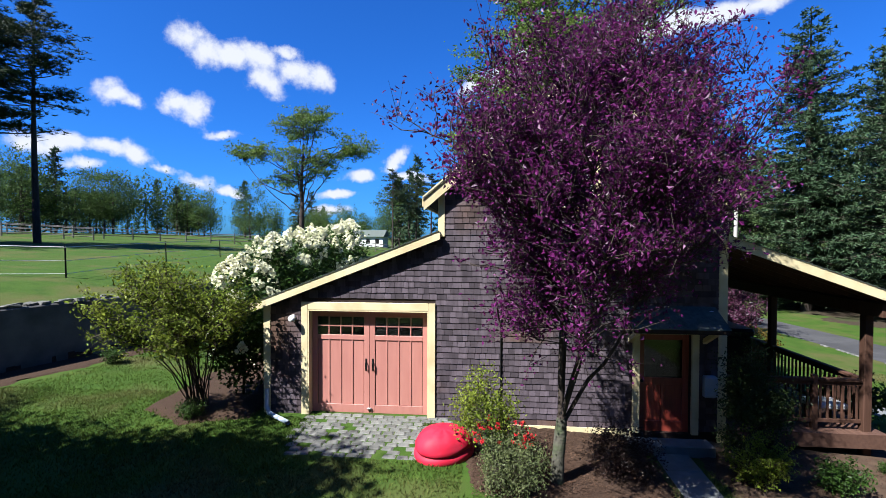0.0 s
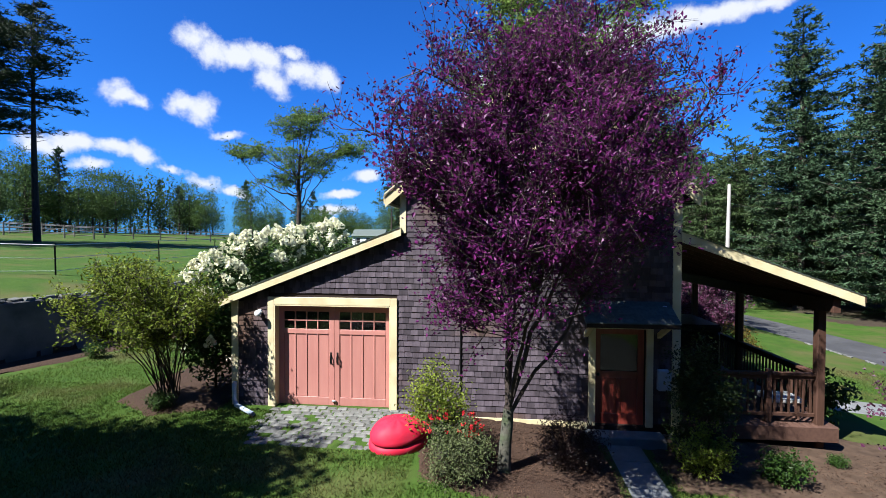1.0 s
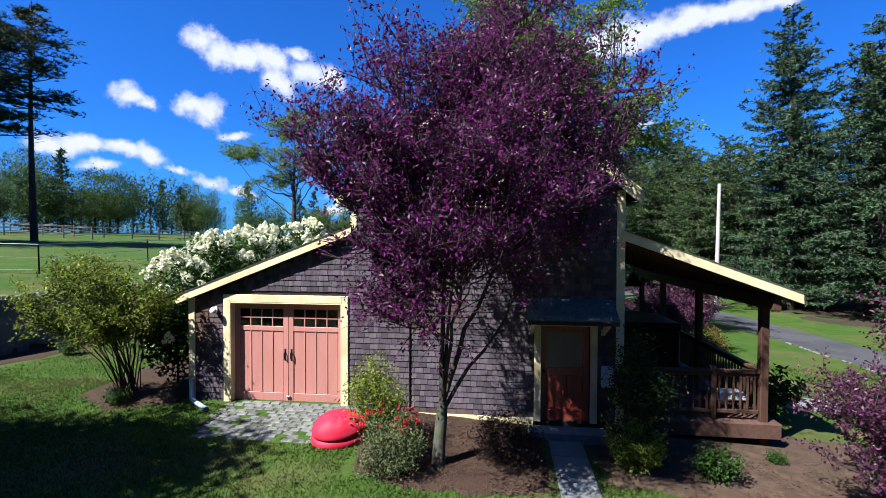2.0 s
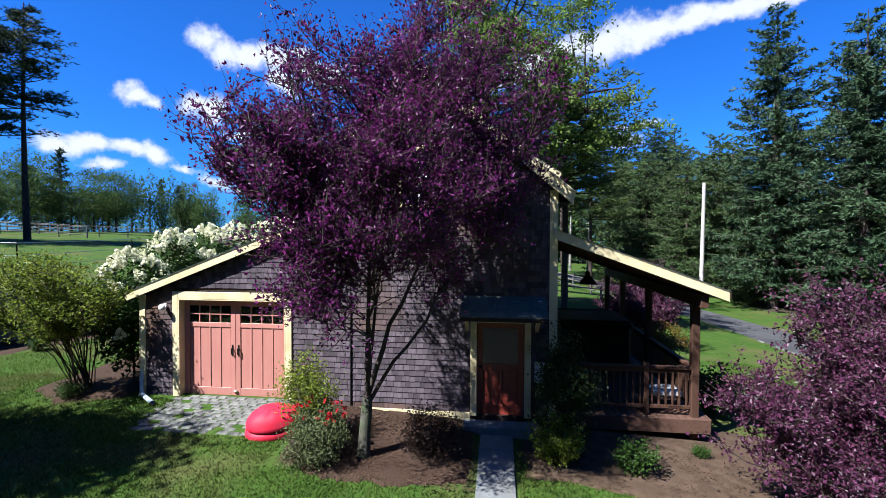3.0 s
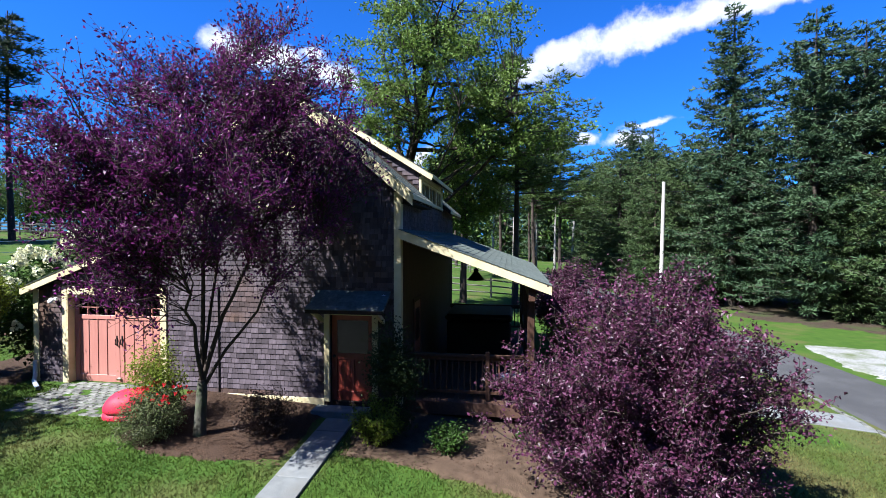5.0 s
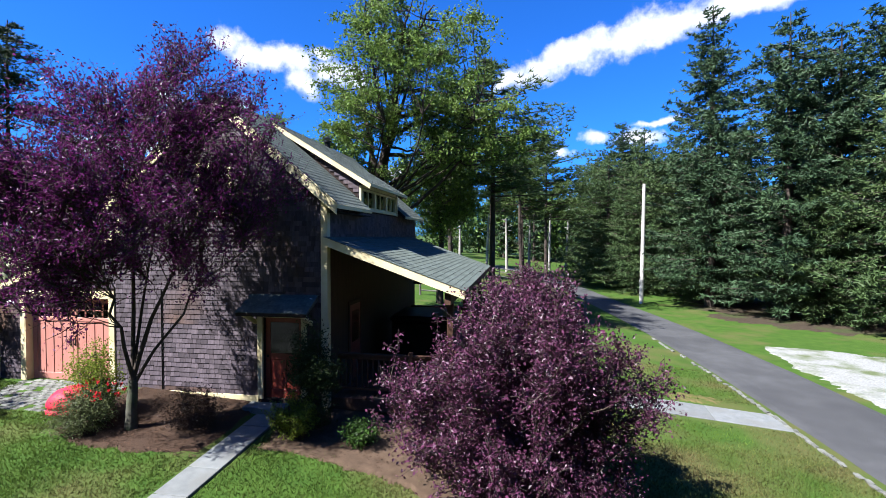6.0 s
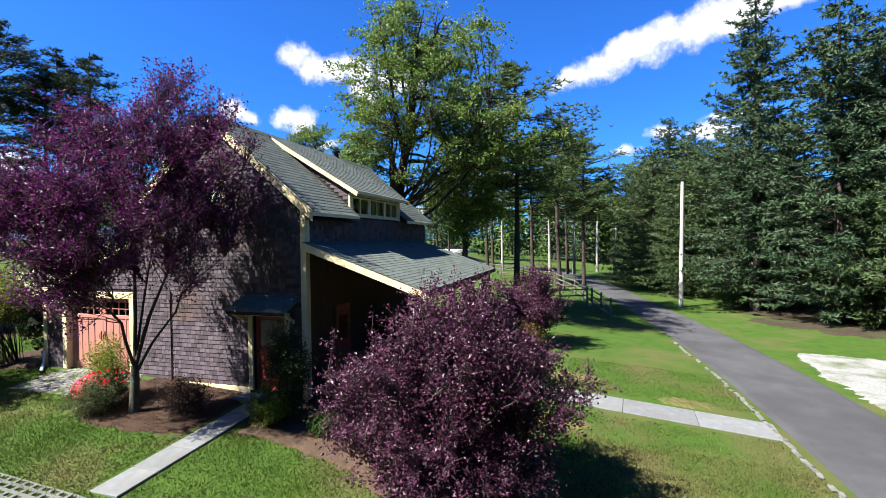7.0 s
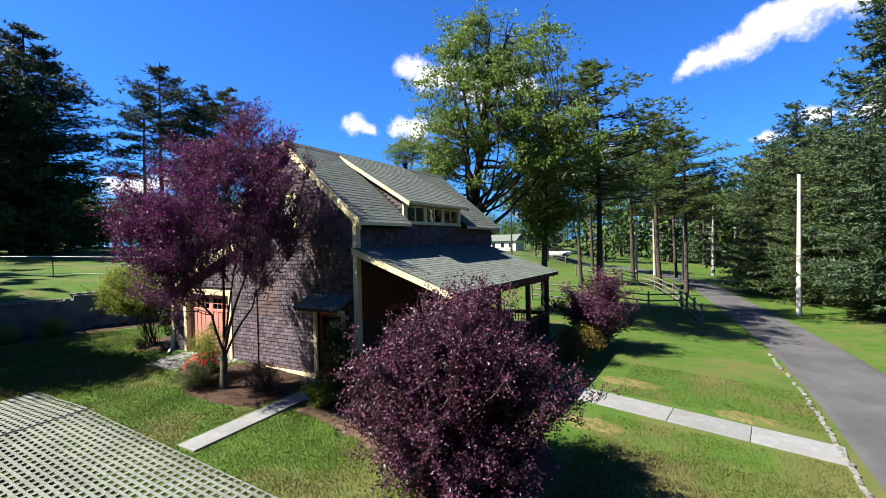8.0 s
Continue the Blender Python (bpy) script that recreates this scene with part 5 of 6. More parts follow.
def hydrangea(x, y, seed, h):
    arr = tree_arrays(seed, h, 0.3, 0.035, ((0, 0, h * 0.56), (0.85, 1.0, h * 0.44)), 14, 260, 16, 0.13, 0.16, up=0.5, power=0.35)
    t = plant("hydrangea", at(x, y), "tall hydrangea covered in white cone-shaped flower heads", "shrub", arr, M_bark, M_green, "hydrangeas beside the lean-to")
    rng = np.random.default_rng(seed + 50)
    for k in range(40):
        d = rng.normal(size=3)
        d[2] = abs(d[2]) * 1.5 if k < 33 else d[2]
        d /= np.linalg.norm(d)
        c = np.array((0, 0, h * 0.56)) + d * np.array((0.9, 1.05, h * 0.46))
        c = c + rng.normal(size=3) * 0.04
        ob = obj_from("flower_head", heads[k % 4], None, t, "white flower head" if k == 0 else "")
        ob.location, ob.rotation_euler = tuple(c), (rng.uniform(-0.7, 0.7), rng.uniform(-0.7, 0.7), rng.uniform(0, 6))
        ob.scale = (1.2, 1.2, 1.2)


for i, (x, y, h) in enumerate(((-4.55, 11.9, 3.0), (-4.5, 13.3, 3.55), (-4.5, 14.8, 3.7), (-4.45, 16.3, 3.75), (-4.4, 17.9, 3.9), (-4.4, 19.6, 4.1))):
    hydrangea(x, y, 20 + i, h)

low = tree_arrays(31, 0.85, 0.1, 0.02, ((0, 0, 0.42), (0.52, 0.5, 0.42)), 10, 260, 22, 0.045, 0.07, up=0.3, power=0.35)
plant("variegated_shrub", at(1.3, 8.75), "small rounded shrub with pale variegated leaves", "shrub", low, M_bark, M_varieg)
upr = tree_arrays(32, 1.5, 0.1, 0.02, ((0, 0, 0.9), (0.52, 0.45, 0.7)), 14, 200, 18, 0.055, 0.1, gap=0.2, freq=2.0, up=0.3, power=0.5)
plant("upright_shrub", at(0.95, 9.45), "loose upright shrub with yellow-green leaves", "shrub", upr, M_bark, M_olive)
ros = branchy_arrays(38, None, (((0, 0, 0.55), (0.42, 0.4, 0.3), 1),), 26, 6, 3, 50, 0.045, 0.03, 0.28, 0.15, 0.012, 0.5, stems=True, leaf_up=0.4)
rose = plant("flowering_shrub", at(1.22, 9.2), "low green shrub topped with bright red flowers", "shrub", ros, M_bark, M_green)
rng_r = np.random.default_rng(39)
blossom = np_mesh("blossom", *leaf_arrays(rng_r.normal(size=(14, 3)) * 0.016, 0.042, rng_r, 0.9, 0.5))
blossom.materials.append(M_bloom)
for k in range(40):
    d = rng_r.normal(size=3)
    d[2] = abs(d[2]) * 0.8 + 0.15
    d /= np.linalg.norm(d)
    ob = obj_from("blossom", blossom, None, rose, "bright red flower" if k == 0 else "")
    ob.location, ob.rotation_euler = tuple(np.array((0, 0, 0.55)) + d * np.array((0.48, 0.46, 0.36)) * rng_r.uniform(0.9, 1.08)), (0, 0, rng_r.uniform(0, 6))
bar_ = tree_arrays(33, 0.8, 0.1, 0.02, ((0, 0, 0.42), (0.6, 0.5, 0.4)), 12, 220, 18, 0.045, 0.08, gap=0.1, up=0.3, power=0.4)
plant("barberry", at(3.1, 9.5), "low dark reddish barberry shrub in mulch", "shrub", bar_, M_bark, M_barberry)
arb = tree_arrays(34, 2.2, 0.2, 0.04, ((0, 0, 0.9), (0.5, 0.46, 0.85)), 16, 420, 22, 0.06, 0.09, gap=0.22, freq=2.2, up=0.3, power=0.4, extra=(((-0.12, 0.05, 1.75), (0.36, 0.34, 0.65)), ((0.22, 0.0, 1.35), (0.38, 0.4, 0.5))))
plant("arborvitae", at(5.45, 10.1), "dark upright evergreen shrub beside the entry path", "shrub", arb, M_bark, M_cedarbush)
fro = branchy_arrays(36, None, (((0, 0, 0.55), (0.5, 0.4, 0.42), 1),), 26, 7, 3, 60, 0.05, 0.03, 0.3, 0.16, 0.012, 0.5, stems=True, leaf_up=0.4)
plant("front_shrub", at(5.28, 9.62), "low yellow-green leafy shrub beside the entry path", "shrub", fro, M_bark, M_olive)
for i, (x, y, r) in enumerate(((-12.1, 8.6, 0.75), (-12.7, 7.0, 0.85), (-11.6, 10.2, 0.6))):
    wsh = tree_arrays(37 + i, 0.9, 0.1, 0.02, ((0, 0, 0.42), (r, r * 0.9, 0.42)), 10, 150, 22, 0.06, 0.09, gap=0.12, up=0.3, power=0.4)
    plant("wall_shrub", at(x, y), "low spreading yellow-green shrub at the foot of the wall", "shrub", wsh, M_bark, M_olive, "shrubs along the wall")
sml = tree_arrays(35, 0.55, 0.05, 0.012, ((0, 0, 0.3), (0.33, 0.3, 0.28)), 8, 70, 16, 0.07, 0.07, up=0.4, power=0.4)
g1 = plant("green_shrub", at(6.62, 9.75), "small bright green leafy plant in bare soil", "shrub", sml, M_bark, M_green, "small green plants")
for x, y, s in ((-9.6, 14.1, 0.8), (9.2, 13.1, 2.0), (8.0, 10.6, 0.45), (-4.9, 10.5, 0.7)):
    c = copy_thing(g1, Matrix.Translation(at(x, y)))
    c.scale = (s, s, s)

# ---- larger trees ----
oak = oak_arrays(41, [(0, 0, -0.4), (0.05, 0, 1.5), (0.2, -0.1, 4.0), (0.7, -0.4, 7.0), (1.5, -0.8, 10.0), (2.0, -1.2, 13.0)], 0.46,
                 (((2.8, -1.4, 10.8), (4.7, 4.0, 4.4), 7), ((6.0, -2.2, 9.4), (2.8, 2.4, 2.4), 2.6), ((-0.2, -1.0, 8.4), (2.2, 2.0, 2.3), 2.2), ((2.0, -1.4, 13.6), (2.7, 2.4, 1.9), 2.2)),
                 30, 430, 130, 0.155)
plant("oak_tree", at(1.9, 24.8), "tall broad green oak with a dark trunk behind the barn", "tree", oak, M_bark, M_oak)
mid = branchy_arrays(42, ([(0, 0, -0.3), (0, 0, 1.5), (0.1, 0, 4), (0.2, 0.1, 7), (0.2, 0, 9.5)], (0.24, 0.2, 0.16, 0.1, 0.04)), (((0.2, 0, 7.0), (2.8, 2.8, 3.4), 3),),
                     34, 9, 4, 9, 0.22, 0.16, 1.5, 0.8, 0.09, 0.3, leaf_up=0.3)
plant("maple_tree", at(5.0, 28.6), "slender green maple with a dark trunk", "tree", mid, M_bark, M_oak)
elm = oak_arrays(43, [(0, 0, -0.3), (0, 0, 2), (0.1, 0, 4.5), (0.0, 0.1, 7.0), (0.3, 0, 10.5)], 0.3,
                 (((0.6, 0, 12.2), (2.7, 2.2, 1.7), 4), ((-4.9, 0, 9.7), (1.9, 1.6, 0.9), 1.6), ((5.0, 0, 9.9), (1.7, 1.5, 1.2), 1.5), ((0.3, 0, 8.6), (3.4, 2.2, 1.6), 2.6), ((-2.4, 0, 7.0), (2.2, 1.6, 0.9), 1.2)),
                 24, 200, 100, 0.2, 0.5)
plant("elm_tree", at(-17.0, 46.0), "tall open-crowned green elm behind the field", "tree", elm, M_bark, M_oak)

pines = [pine_arrays(60 + i, h, b, r, pl, tf) for i, (h, b, r, pl, tf) in enumerate(((19, 0.55, 3.2, 50, 36), (17, 0.42, 3.2, 50, 34), (15, 0.2, 3.8, 84, 32), (15, 0.44, 3.5, 62, 32)))]
# the first three pines take the needles coloured as if in shade
pine_things = [plant("pine_tree", at(x, y), lab, "tree", pines[i], M_bark, M_pine_shaded if i < 3 else M_pine, "pines")
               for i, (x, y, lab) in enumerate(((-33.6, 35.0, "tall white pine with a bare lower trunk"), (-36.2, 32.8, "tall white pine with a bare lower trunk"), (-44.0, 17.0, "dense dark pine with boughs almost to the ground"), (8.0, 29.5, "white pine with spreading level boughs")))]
for i, x, y, turn, s in ((0, -38.5, 30.3, 1.0, 1.1), (1, -37.3, 34.5, 2.0, 1.15), (1, -36.5, 27.5, 0.5, 1.0), (2, -41.0, 11.5, 0.5, 1.3), (2, -44.5, 20.5, 2.0, 1.5), (2, -45.5, 22.5, 0.5, 1.4), (2, -49.0, 19.0, 3.0, 1.5), (2, -43.0, 14.0, 5.2, 1.4),
                         (3, 10.0, 44.5, 1.5, 1.0), (3, 12.0, 43.0, 0.3, 0.9), (3, 3.5, 44.0, 2.9, 0.9), (3, 6.8, 52.0, 0.9, 1.0), (0, -6.5, 66.0, 0.2, 0.62), (1, -9.0, 68.0, 1.2, 0.66), (0, -12.0, 66.0, 2.0, 0.62), (3, 10.2, 60.0, 1.0, 1.0), (3, 1.0, 60.0, 1.0, 1.0)):
    c = copy_thing(pine_things[i], Matrix.Translation(at(x, y)) @ Matrix.Rotation(turn, 4, "Z"))
    c.scale = (s, s, s)

spr = [conifer_arrays(70, 20.5, 3.9, 0.08, per=10, taper=0.55, fill=1.3), conifer_arrays(71, 18, 4.3, 0.06, per=10, droop=0.35, taper=0.52, fill=1.3),
       conifer_arrays(72, 13, 4.6, 0.07, spacing=0.42, per=8, droop=0.3, taper=0.45, fill=1.2)]
spr_things = [plant("spruce_tree", at(x, y), lab, "tree", spr[i], M_bark, m, "spruces beside the drive")
              for i, (x, y, lab, m) in enumerate(((22.6, 35.6, "very tall dark green spruce", M_spruce), (25.3, 31.6, "tall dark green spruce with low boughs", M_spruce), (29.3, 28.2, "broad green hemlock with drooping boughs", M_hemlock)))]
for i, x, y, turn, s in ((1, 28.6, 32.6, 1.0, 0.98), (1, 31.5, 33.0, 2.0, 1.05), (2, 25.0, 38.5, 1.7, 1.0), (0, 30.0, 39.0, 2.2, 0.9), (2, 34.5, 30.5, 2.4, 1.1),
                         (2, 20.0, 43.5, 1.1, 0.85), (2, 22.8, 42.0, 4.0, 0.95), (2, 18.4, 49.5, 2.0, 1.0), (2, 21.2, 49.0, 0.9, 1.05), (1, 20.6, 54.0, 3.0, 0.95), (2, 24.5, 48.0, 1.4, 1.1), (2, 18.6, 57.5, 2.5, 1.1), (1, 23.6, 57.0, 1.9, 0.95), (2, 19.5, 65.0, 2.2, 1.15),
                         (2, 22.9, 37.0, 0.3, 0.72), (2, 26.6, 30.6, 5.0, 0.6), (2, -43.0, 20.5, 4.2, 1.2), (2, -42.5, 18.5, 2.2, 1.2)):
    c = copy_thing(spr_things[i], Matrix.Translation(at(x, y)) @ Matrix.Rotation(turn, 4, "Z"))
    c.scale = (s, s, s)


def snag(x, y, h, lean, seed):
    rng = np.random.default_rng(seed)
    items = [tube_arrays(np.array([(0, 0, -0.2), (lean * 0.4, 0, h * 0.5), (lean, 0, h)]), (0.2, 0.15, 0.06), 8)]
    for k in range(16):
        z, a, ln = h * rng.uniform(0.35, 0.97), rng.uniform(0, 6.28), rng.uniform(0.25, 0.9)
        items.append(tube_arrays(np.array([(lean * z / h, 0, z), (lean * z / h + math.cos(a) * ln, math.sin(a) * ln, z + rng.uniform(-0.1, 0.3))]), (0.03, 0.008), 3))
    ob = obj_from("dead_tree", np_mesh("dead_tree", *join_arrays(items)), M_snag, smooth=True)
    ob.location = at(x, y)
    tagged(ob, "bare pale dead tree trunk with broken stubs", "dead tree", "dead trees")


for i, (x, y, h, l) in enumerate(((13.8, 67.5, 9.2, 0.1), (15.95, 66.3, 11.0, 0.5), (10.9, 61, 7.6, 0.1), (8.2, 58, 6.5, -0.1), (5.4, 64, 7.0, 0.2), (2.5, 58, 6.0, 0.0))):
    snag(x, y, h, l, 90 + i)


def far_woods():
    """The wood's edge all round, too far off to count; the trees behind are added, unseen."""
    rng = np.random.default_rng(3)
    shapes = [tree_arrays(100 + i, 12, 2.2, 0.2, ((0, 0, 6.4), (3.7 + 0.5 * i, 3.7, 5.4)), 2, 120, 30, 0.32, 0.52, gap=0.2, freq=0.3, up=0.35, power=0.33, twig=False, flat=0.7) for i in range(3)]
    rear = tree_arrays(103, 12, 2.2, 0.2, ((0, 0, 5.9), (4.2, 3.9, 5.9)), 2, 170, 9, 0.55, 0.7, gap=0.15, freq=0.3, up=0.3, power=0.35, twig=False)
    coarse = tree_arrays(104, 12, 2.2, 0.2, ((0, 0, 6.2), (4.4, 4.4, 5.9)), 2, 90, 8, 1.0, 0.9, gap=0.1, freq=0.3, up=0.3, power=0.35, twig=False)
    cons = [conifer_arrays(110, 15, 3.4, 0.08, spacing=0.8, per=6, blade=0.75, fill=0.22)]
    wood, leaf, tri = [], [], []
    spots = []
    for k in range(96):        # behind the field
        a = radians(rng.uniform(-80, -12))
        r = rng.uniform(84, 112)
        low = 1.0 if a < radians(-40) else 0.8 if a < radians(-27) else 0.58
        spots.append((math.sin(a) * r, math.cos(a) * r + 3, rng.uniform(0.6, 1.1) * low, 0.12))
    for k in range(66):        # behind barn and drive
        a = radians(rng.uniform(-16, 38))
        r = rng.uniform(84, 125)
        spots.append((math.sin(a) * r + 6, math.cos(a) * r, rng.uniform(0.8, 1.2), 0.55))
    for k in range(64):        # low growth under the pines left of the field
        spots.append((rng.uniform(-62, -53), rng.uniform(2, 52), rng.uniform(0.45, 0.7), 0.0))
    for k in range(26):        # left of the field
        a = radians(rng.uniform(-112, -78))
        r = rng.uniform(66, 84)
        spots.append((math.sin(a) * r, math.cos(a) * r + 3, rng.uniform(0.9, 1.3), 0.3))
    for k in range(14):        # right of the spruces
        a = radians(rng.uniform(38, 95))
        r = rng.uniform(60, 95)
        spots.append((math.sin(a) * r, math.cos(a) * r, rng.uniform(0.9, 1.3), 0.5))
    for k in range(54):        # unseen trees added behind the camera, round the clearing, to block skylight
        a = radians(95 + 160 * (k + rng.random()) / 54)
        r = rng.uniform(33, 44)
        spots.append((math.sin(a) * r + 3, math.cos(a) * r + 3, rng.uniform(1.6, 2.1), 0.25))
    for x, y, s, con in spots:
        t = rng.uniform(0, 6.28)
        R = np.array(((math.cos(t), -math.sin(t), 0), (math.sin(t), math.cos(t), 0), (0, 0, 1))) * s
        R[2, 2] *= rng.uniform(0.85, 1.2)
        o = np.array(at(x, y))
        if rng.random() < con:
            (wv, wf), (lv, lf) = cons[0]
            tri.append((lv @ R.T + o, lf))
        else:
            (wv, wf), (lv, lf) = (shapes[rng.integers(3)] if math.hypot(x, y - 3) < 97 else rear) if y > 34 and x < -12 else coarse
            leaf.append((lv @ R.T + o, lf))
        wood.append((wv @ R.T + o, wf))
    t = thing("far_woods", "distant mixed green woodland edge, with unseen trees added behind the camera", "woodland")
    t["kind"] = "stuff"
    for nm, items, m in (("trunks", wood, M_bark), ("broad_crowns", leaf, M_wood_leaf), ("needle_crowns", tri, M_spruce)):
        obj_from(nm, np_mesh(nm, *join_arrays(items)), m, t)["kind"] = "stuff"


far_woods()

# trees on the sunny side, behind the camera's left, that shade the lawn
shade = tree_arrays(44, 10.0, 3.0, 0.2, ((0, 0, 7.6), (2.7, 1.7, 2.0)), 24, 560, 20, 0.24, 0.36, gap=0.26, freq=0.6, up=0.3)
sh1 = plant("shade_tree", at(-8.9, 3.7), "green broad-leaved tree shading the lawn", "tree", shade, M_bark, M_oak, "lawn trees")
for x, y, turn in ((-13.3, 3.6, 0.2), (-18.0, 3.6, 0.1)):
    copy_thing(sh1, Matrix.Translation(at(x, y)) @ Matrix.Rotation(turn, 4, "Z"))


# ---- fences, pole, wire ----
def rod(name, a, b, r0, r1, material, parent, sides=8):
    a, b = np.array(a, float), np.array(b, float)
    return obj_from(name, np_mesh(name, *tube_arrays(np.array([a, (a + b) / 2, b]), (r0, (r0 + r1) / 2, r1), sides)), material, parent, smooth=sides > 6)


def utility_pole():
    t = thing("utility_pole", "pale weathered wooden utility pole on the verge", "utility pole")
    x, y = 18.4, 36.6
    z = ground(x, y)
    rod("pole", (x, y, z - 0.3), (x + 0.12, y, 7.45), 0.15, 0.11, M_pole, t, 12)
    rod("pole_band", (x, y, z + 1.55), (x, y, z + 1.75), 0.165, 0.165, M_steel, t, 12)
    P = np.array([(x + 0.1 + 42 * s, y - 13 * s, 6.75 - 0.9 * 4 * s * (1 - s) + 2.2 * s) for s in np.linspace(0, 1, 24)])
    w = thing("overhead_wire", "thin black overhead wire from the pole", "wire")
    obj_from("wire", np_mesh("wire", *tube_arrays(P, [0.016] * 24, 4)), M_iron, w)
    P2 = np.array([(x + 0.1 + 42 * s, y - 13 * s, 5.9 - 0.9 * 4 * s * (1 - s) + 1.4 * s) for s in np.linspace(0, 1, 24)])
    obj_from("wire", np_mesh("wire", *tube_arrays(P2, [0.012] * 24, 4)), M_iron, w)


utility_pole()


def rail_fence(points, label, rails=(0.35, 0.75, 1.1), post_h=1.3, bay=2.6, group="split-rail fences"):
    t = thing("rail_fence", label, "fence", group)
    rng = random.Random(len(points) * 7 + int(points[0][0]))
    posts = []
    for (x0, y0), (x1, y1) in zip(points, points[1:]):
        n = max(1, round(math.dist((x0, y0), (x1, y1)) / bay))
        posts += [(x0 + (x1 - x0) * i / n, y0 + (y1 - y0) * i / n) for i in range(n)]
    posts.append(points[-1])
    for x, y in posts:
        z = ground(x, y)
        rod("post", (x, y, z - 0.3), (x + rng.uniform(-0.03, 0.03), y, z + post_h), 0.075, 0.06, M_greywood, t, 6)
    for p, q in zip(posts, posts[1:]):
        for h in rails:
            rod("rail", (*p, ground(*p) + h + rng.uniform(-0.04, 0.04)), (*q, ground(*q) + h + rng.uniform(-0.04, 0.04)), 0.05, 0.04, M_greywood, t, 5)


rail_fence([(-62, 40), (-50, 44), (-42, 47), (-36, 52), (-27, 57), (-16, 62), (-4, 66)], "grey split-rail fence along the far edge of the field")
rail_fence([(-52, 38.5), (-44, 41.5), (-37, 44)], "short grey split-rail fence run beside the field")
rail_fence([(13.4, 28.2), (12.5, 33), (11.3, 39), (9.5, 45), (6.0, 50), (1.0, 52)], "weathered split-rail fence beside the drive")
rail_fence([(3.2, 31.5), (6.5, 32.0), (10.5, 31.5), (12.2, 33.2)], "weathered split-rail fence behind the barn")


def tape_fence():
    t = thing("tape_fence", "light wire fence with white tape round the field", "fence")
    pts = [(-24.0, 9.0), (-19.5, 13.2), (-14.7, 17.9), (-16.2, 25.5), (-17.6, 33.0), (-19.0, 41.0)]
    for x, y in pts:
        z = ground(x, y)
        rod("post", (x, y, z - 0.2), (x - 0.03, y, z + 1.2), 0.03, 0.028, M_iron, t, 6)
    for p, q in zip(pts, pts[1:]):
        for h, r in ((1.13, 0.016), (0.62, 0.011), (0.14, 0.011)):
            rod("tape", (*p, ground(*p) + h), (*q, ground(*q) + h), r, r, M_tape, t, 4)


tape_fence()


# ---- grass blades on the near lawn ----
def covered(x, y):
    if -3.7 < x < 8.6 and y > 10.75:
        return True
    if 0.55 < x < 3.95 and 8.5 < y:
        return True
    if 4.6 < x < 11.4 and y > 8.9 and y > 9.4 - 0.5 * (x - 6):
        return True
    if 3.9 < x < 4.6 and y > 6.65:
        return True
    if -2.45 < x < -0.3 and y > 9.3:
        return True
    if -2.5 < x < 7 and y < 6.3:
        return True
    if x < wall_x(y) + 1.6 or (x > 9.3 and 13.5 < y < 15.3) or x > 16.4:
        return True
    return False


def near_grass():
    rng = np.random.default_rng(12)
    P = []
    while len(P) < 230000:
        x, y = rng.uniform(-11, 16.4), rng.uniform(5.2, 19)
        lush = noise.noise(Vector((x * 0.9, y * 0.9, 7))) + 0.5 * noise.noise(Vector((x * 3.1, y * 3.1, 2)))
        if rng.random() > (0.75 + 0.6 * lush) * (1.0 if y < 12 else 0.4):
            continue
        if not covered(x, y):
            P.append((x, y, ground(x, y) - 0.005))
    while len(P) < 272000:        # tufts in the cells of the grid paving
        x, y = rng.uniform(-3.5, 7.6), rng.uniform(3.2, 6.5)
        u, v = (x + 8.0) % 0.2, (y - 6.1) % 0.15
        cell = 0.04 < u < 0.16 and 0.04 < v < 0.11
        if cell or rng.random() < 0.02 + step(5.6, 6.5, y + 0.8 * noise.noise(Vector((x * 1.3, y * 1.3, 4)))) * 0.8:
            P.append((x, y, ground(x, y) - 0.005))
    P = np.array(P)
    n = len(P)
    a = rng.uniform(0, 6.28, n)
    h = rng.uniform(0.025, 0.065, n)[:, None]
    side = np.stack((np.cos(a), np.sin(a), np.zeros(n)), 1) * rng.uniform(0.006, 0.013, n)[:, None]
    h[230000:] *= 0.55
    tip = np.stack((rng.normal(0, 0.5, n), rng.normal(0, 0.5, n), np.ones(n)), 1) * h
    T = np.stack((P - side, P + side, P + tip), 1)
    g = obj_from("grass", np_mesh("grass", T.reshape(-1, 3), np.arange(n * 3).reshape(-1, 3)), M_blade)
    tagged(g, "short mown green grass blades", "grass", kind="stuff")


near_grass()


def bark_chips():
    rng = np.random.default_rng(15)
    P = []
    while len(P) < 9000:
        x, y = rng.uniform(0.7, 3.9), rng.uniform(8.5, 10.95)
        if len(P) > 7000:
            x, y = rng.uniform(4.7, 9.5), rng.uniform(9.0, 11.2)
        P.append((x, y, ground(x, y) + 0.045))
    g = obj_from("bark_chips", np_mesh("bark_chips", *leaf_arrays(np.array(P), 0.05, rng, 0.4, 2.5, fold=0.05)), M_chip)
    tagged(g, "loose brown bark chips on the beds", "mulch", kind="stuff")


bark_chips()


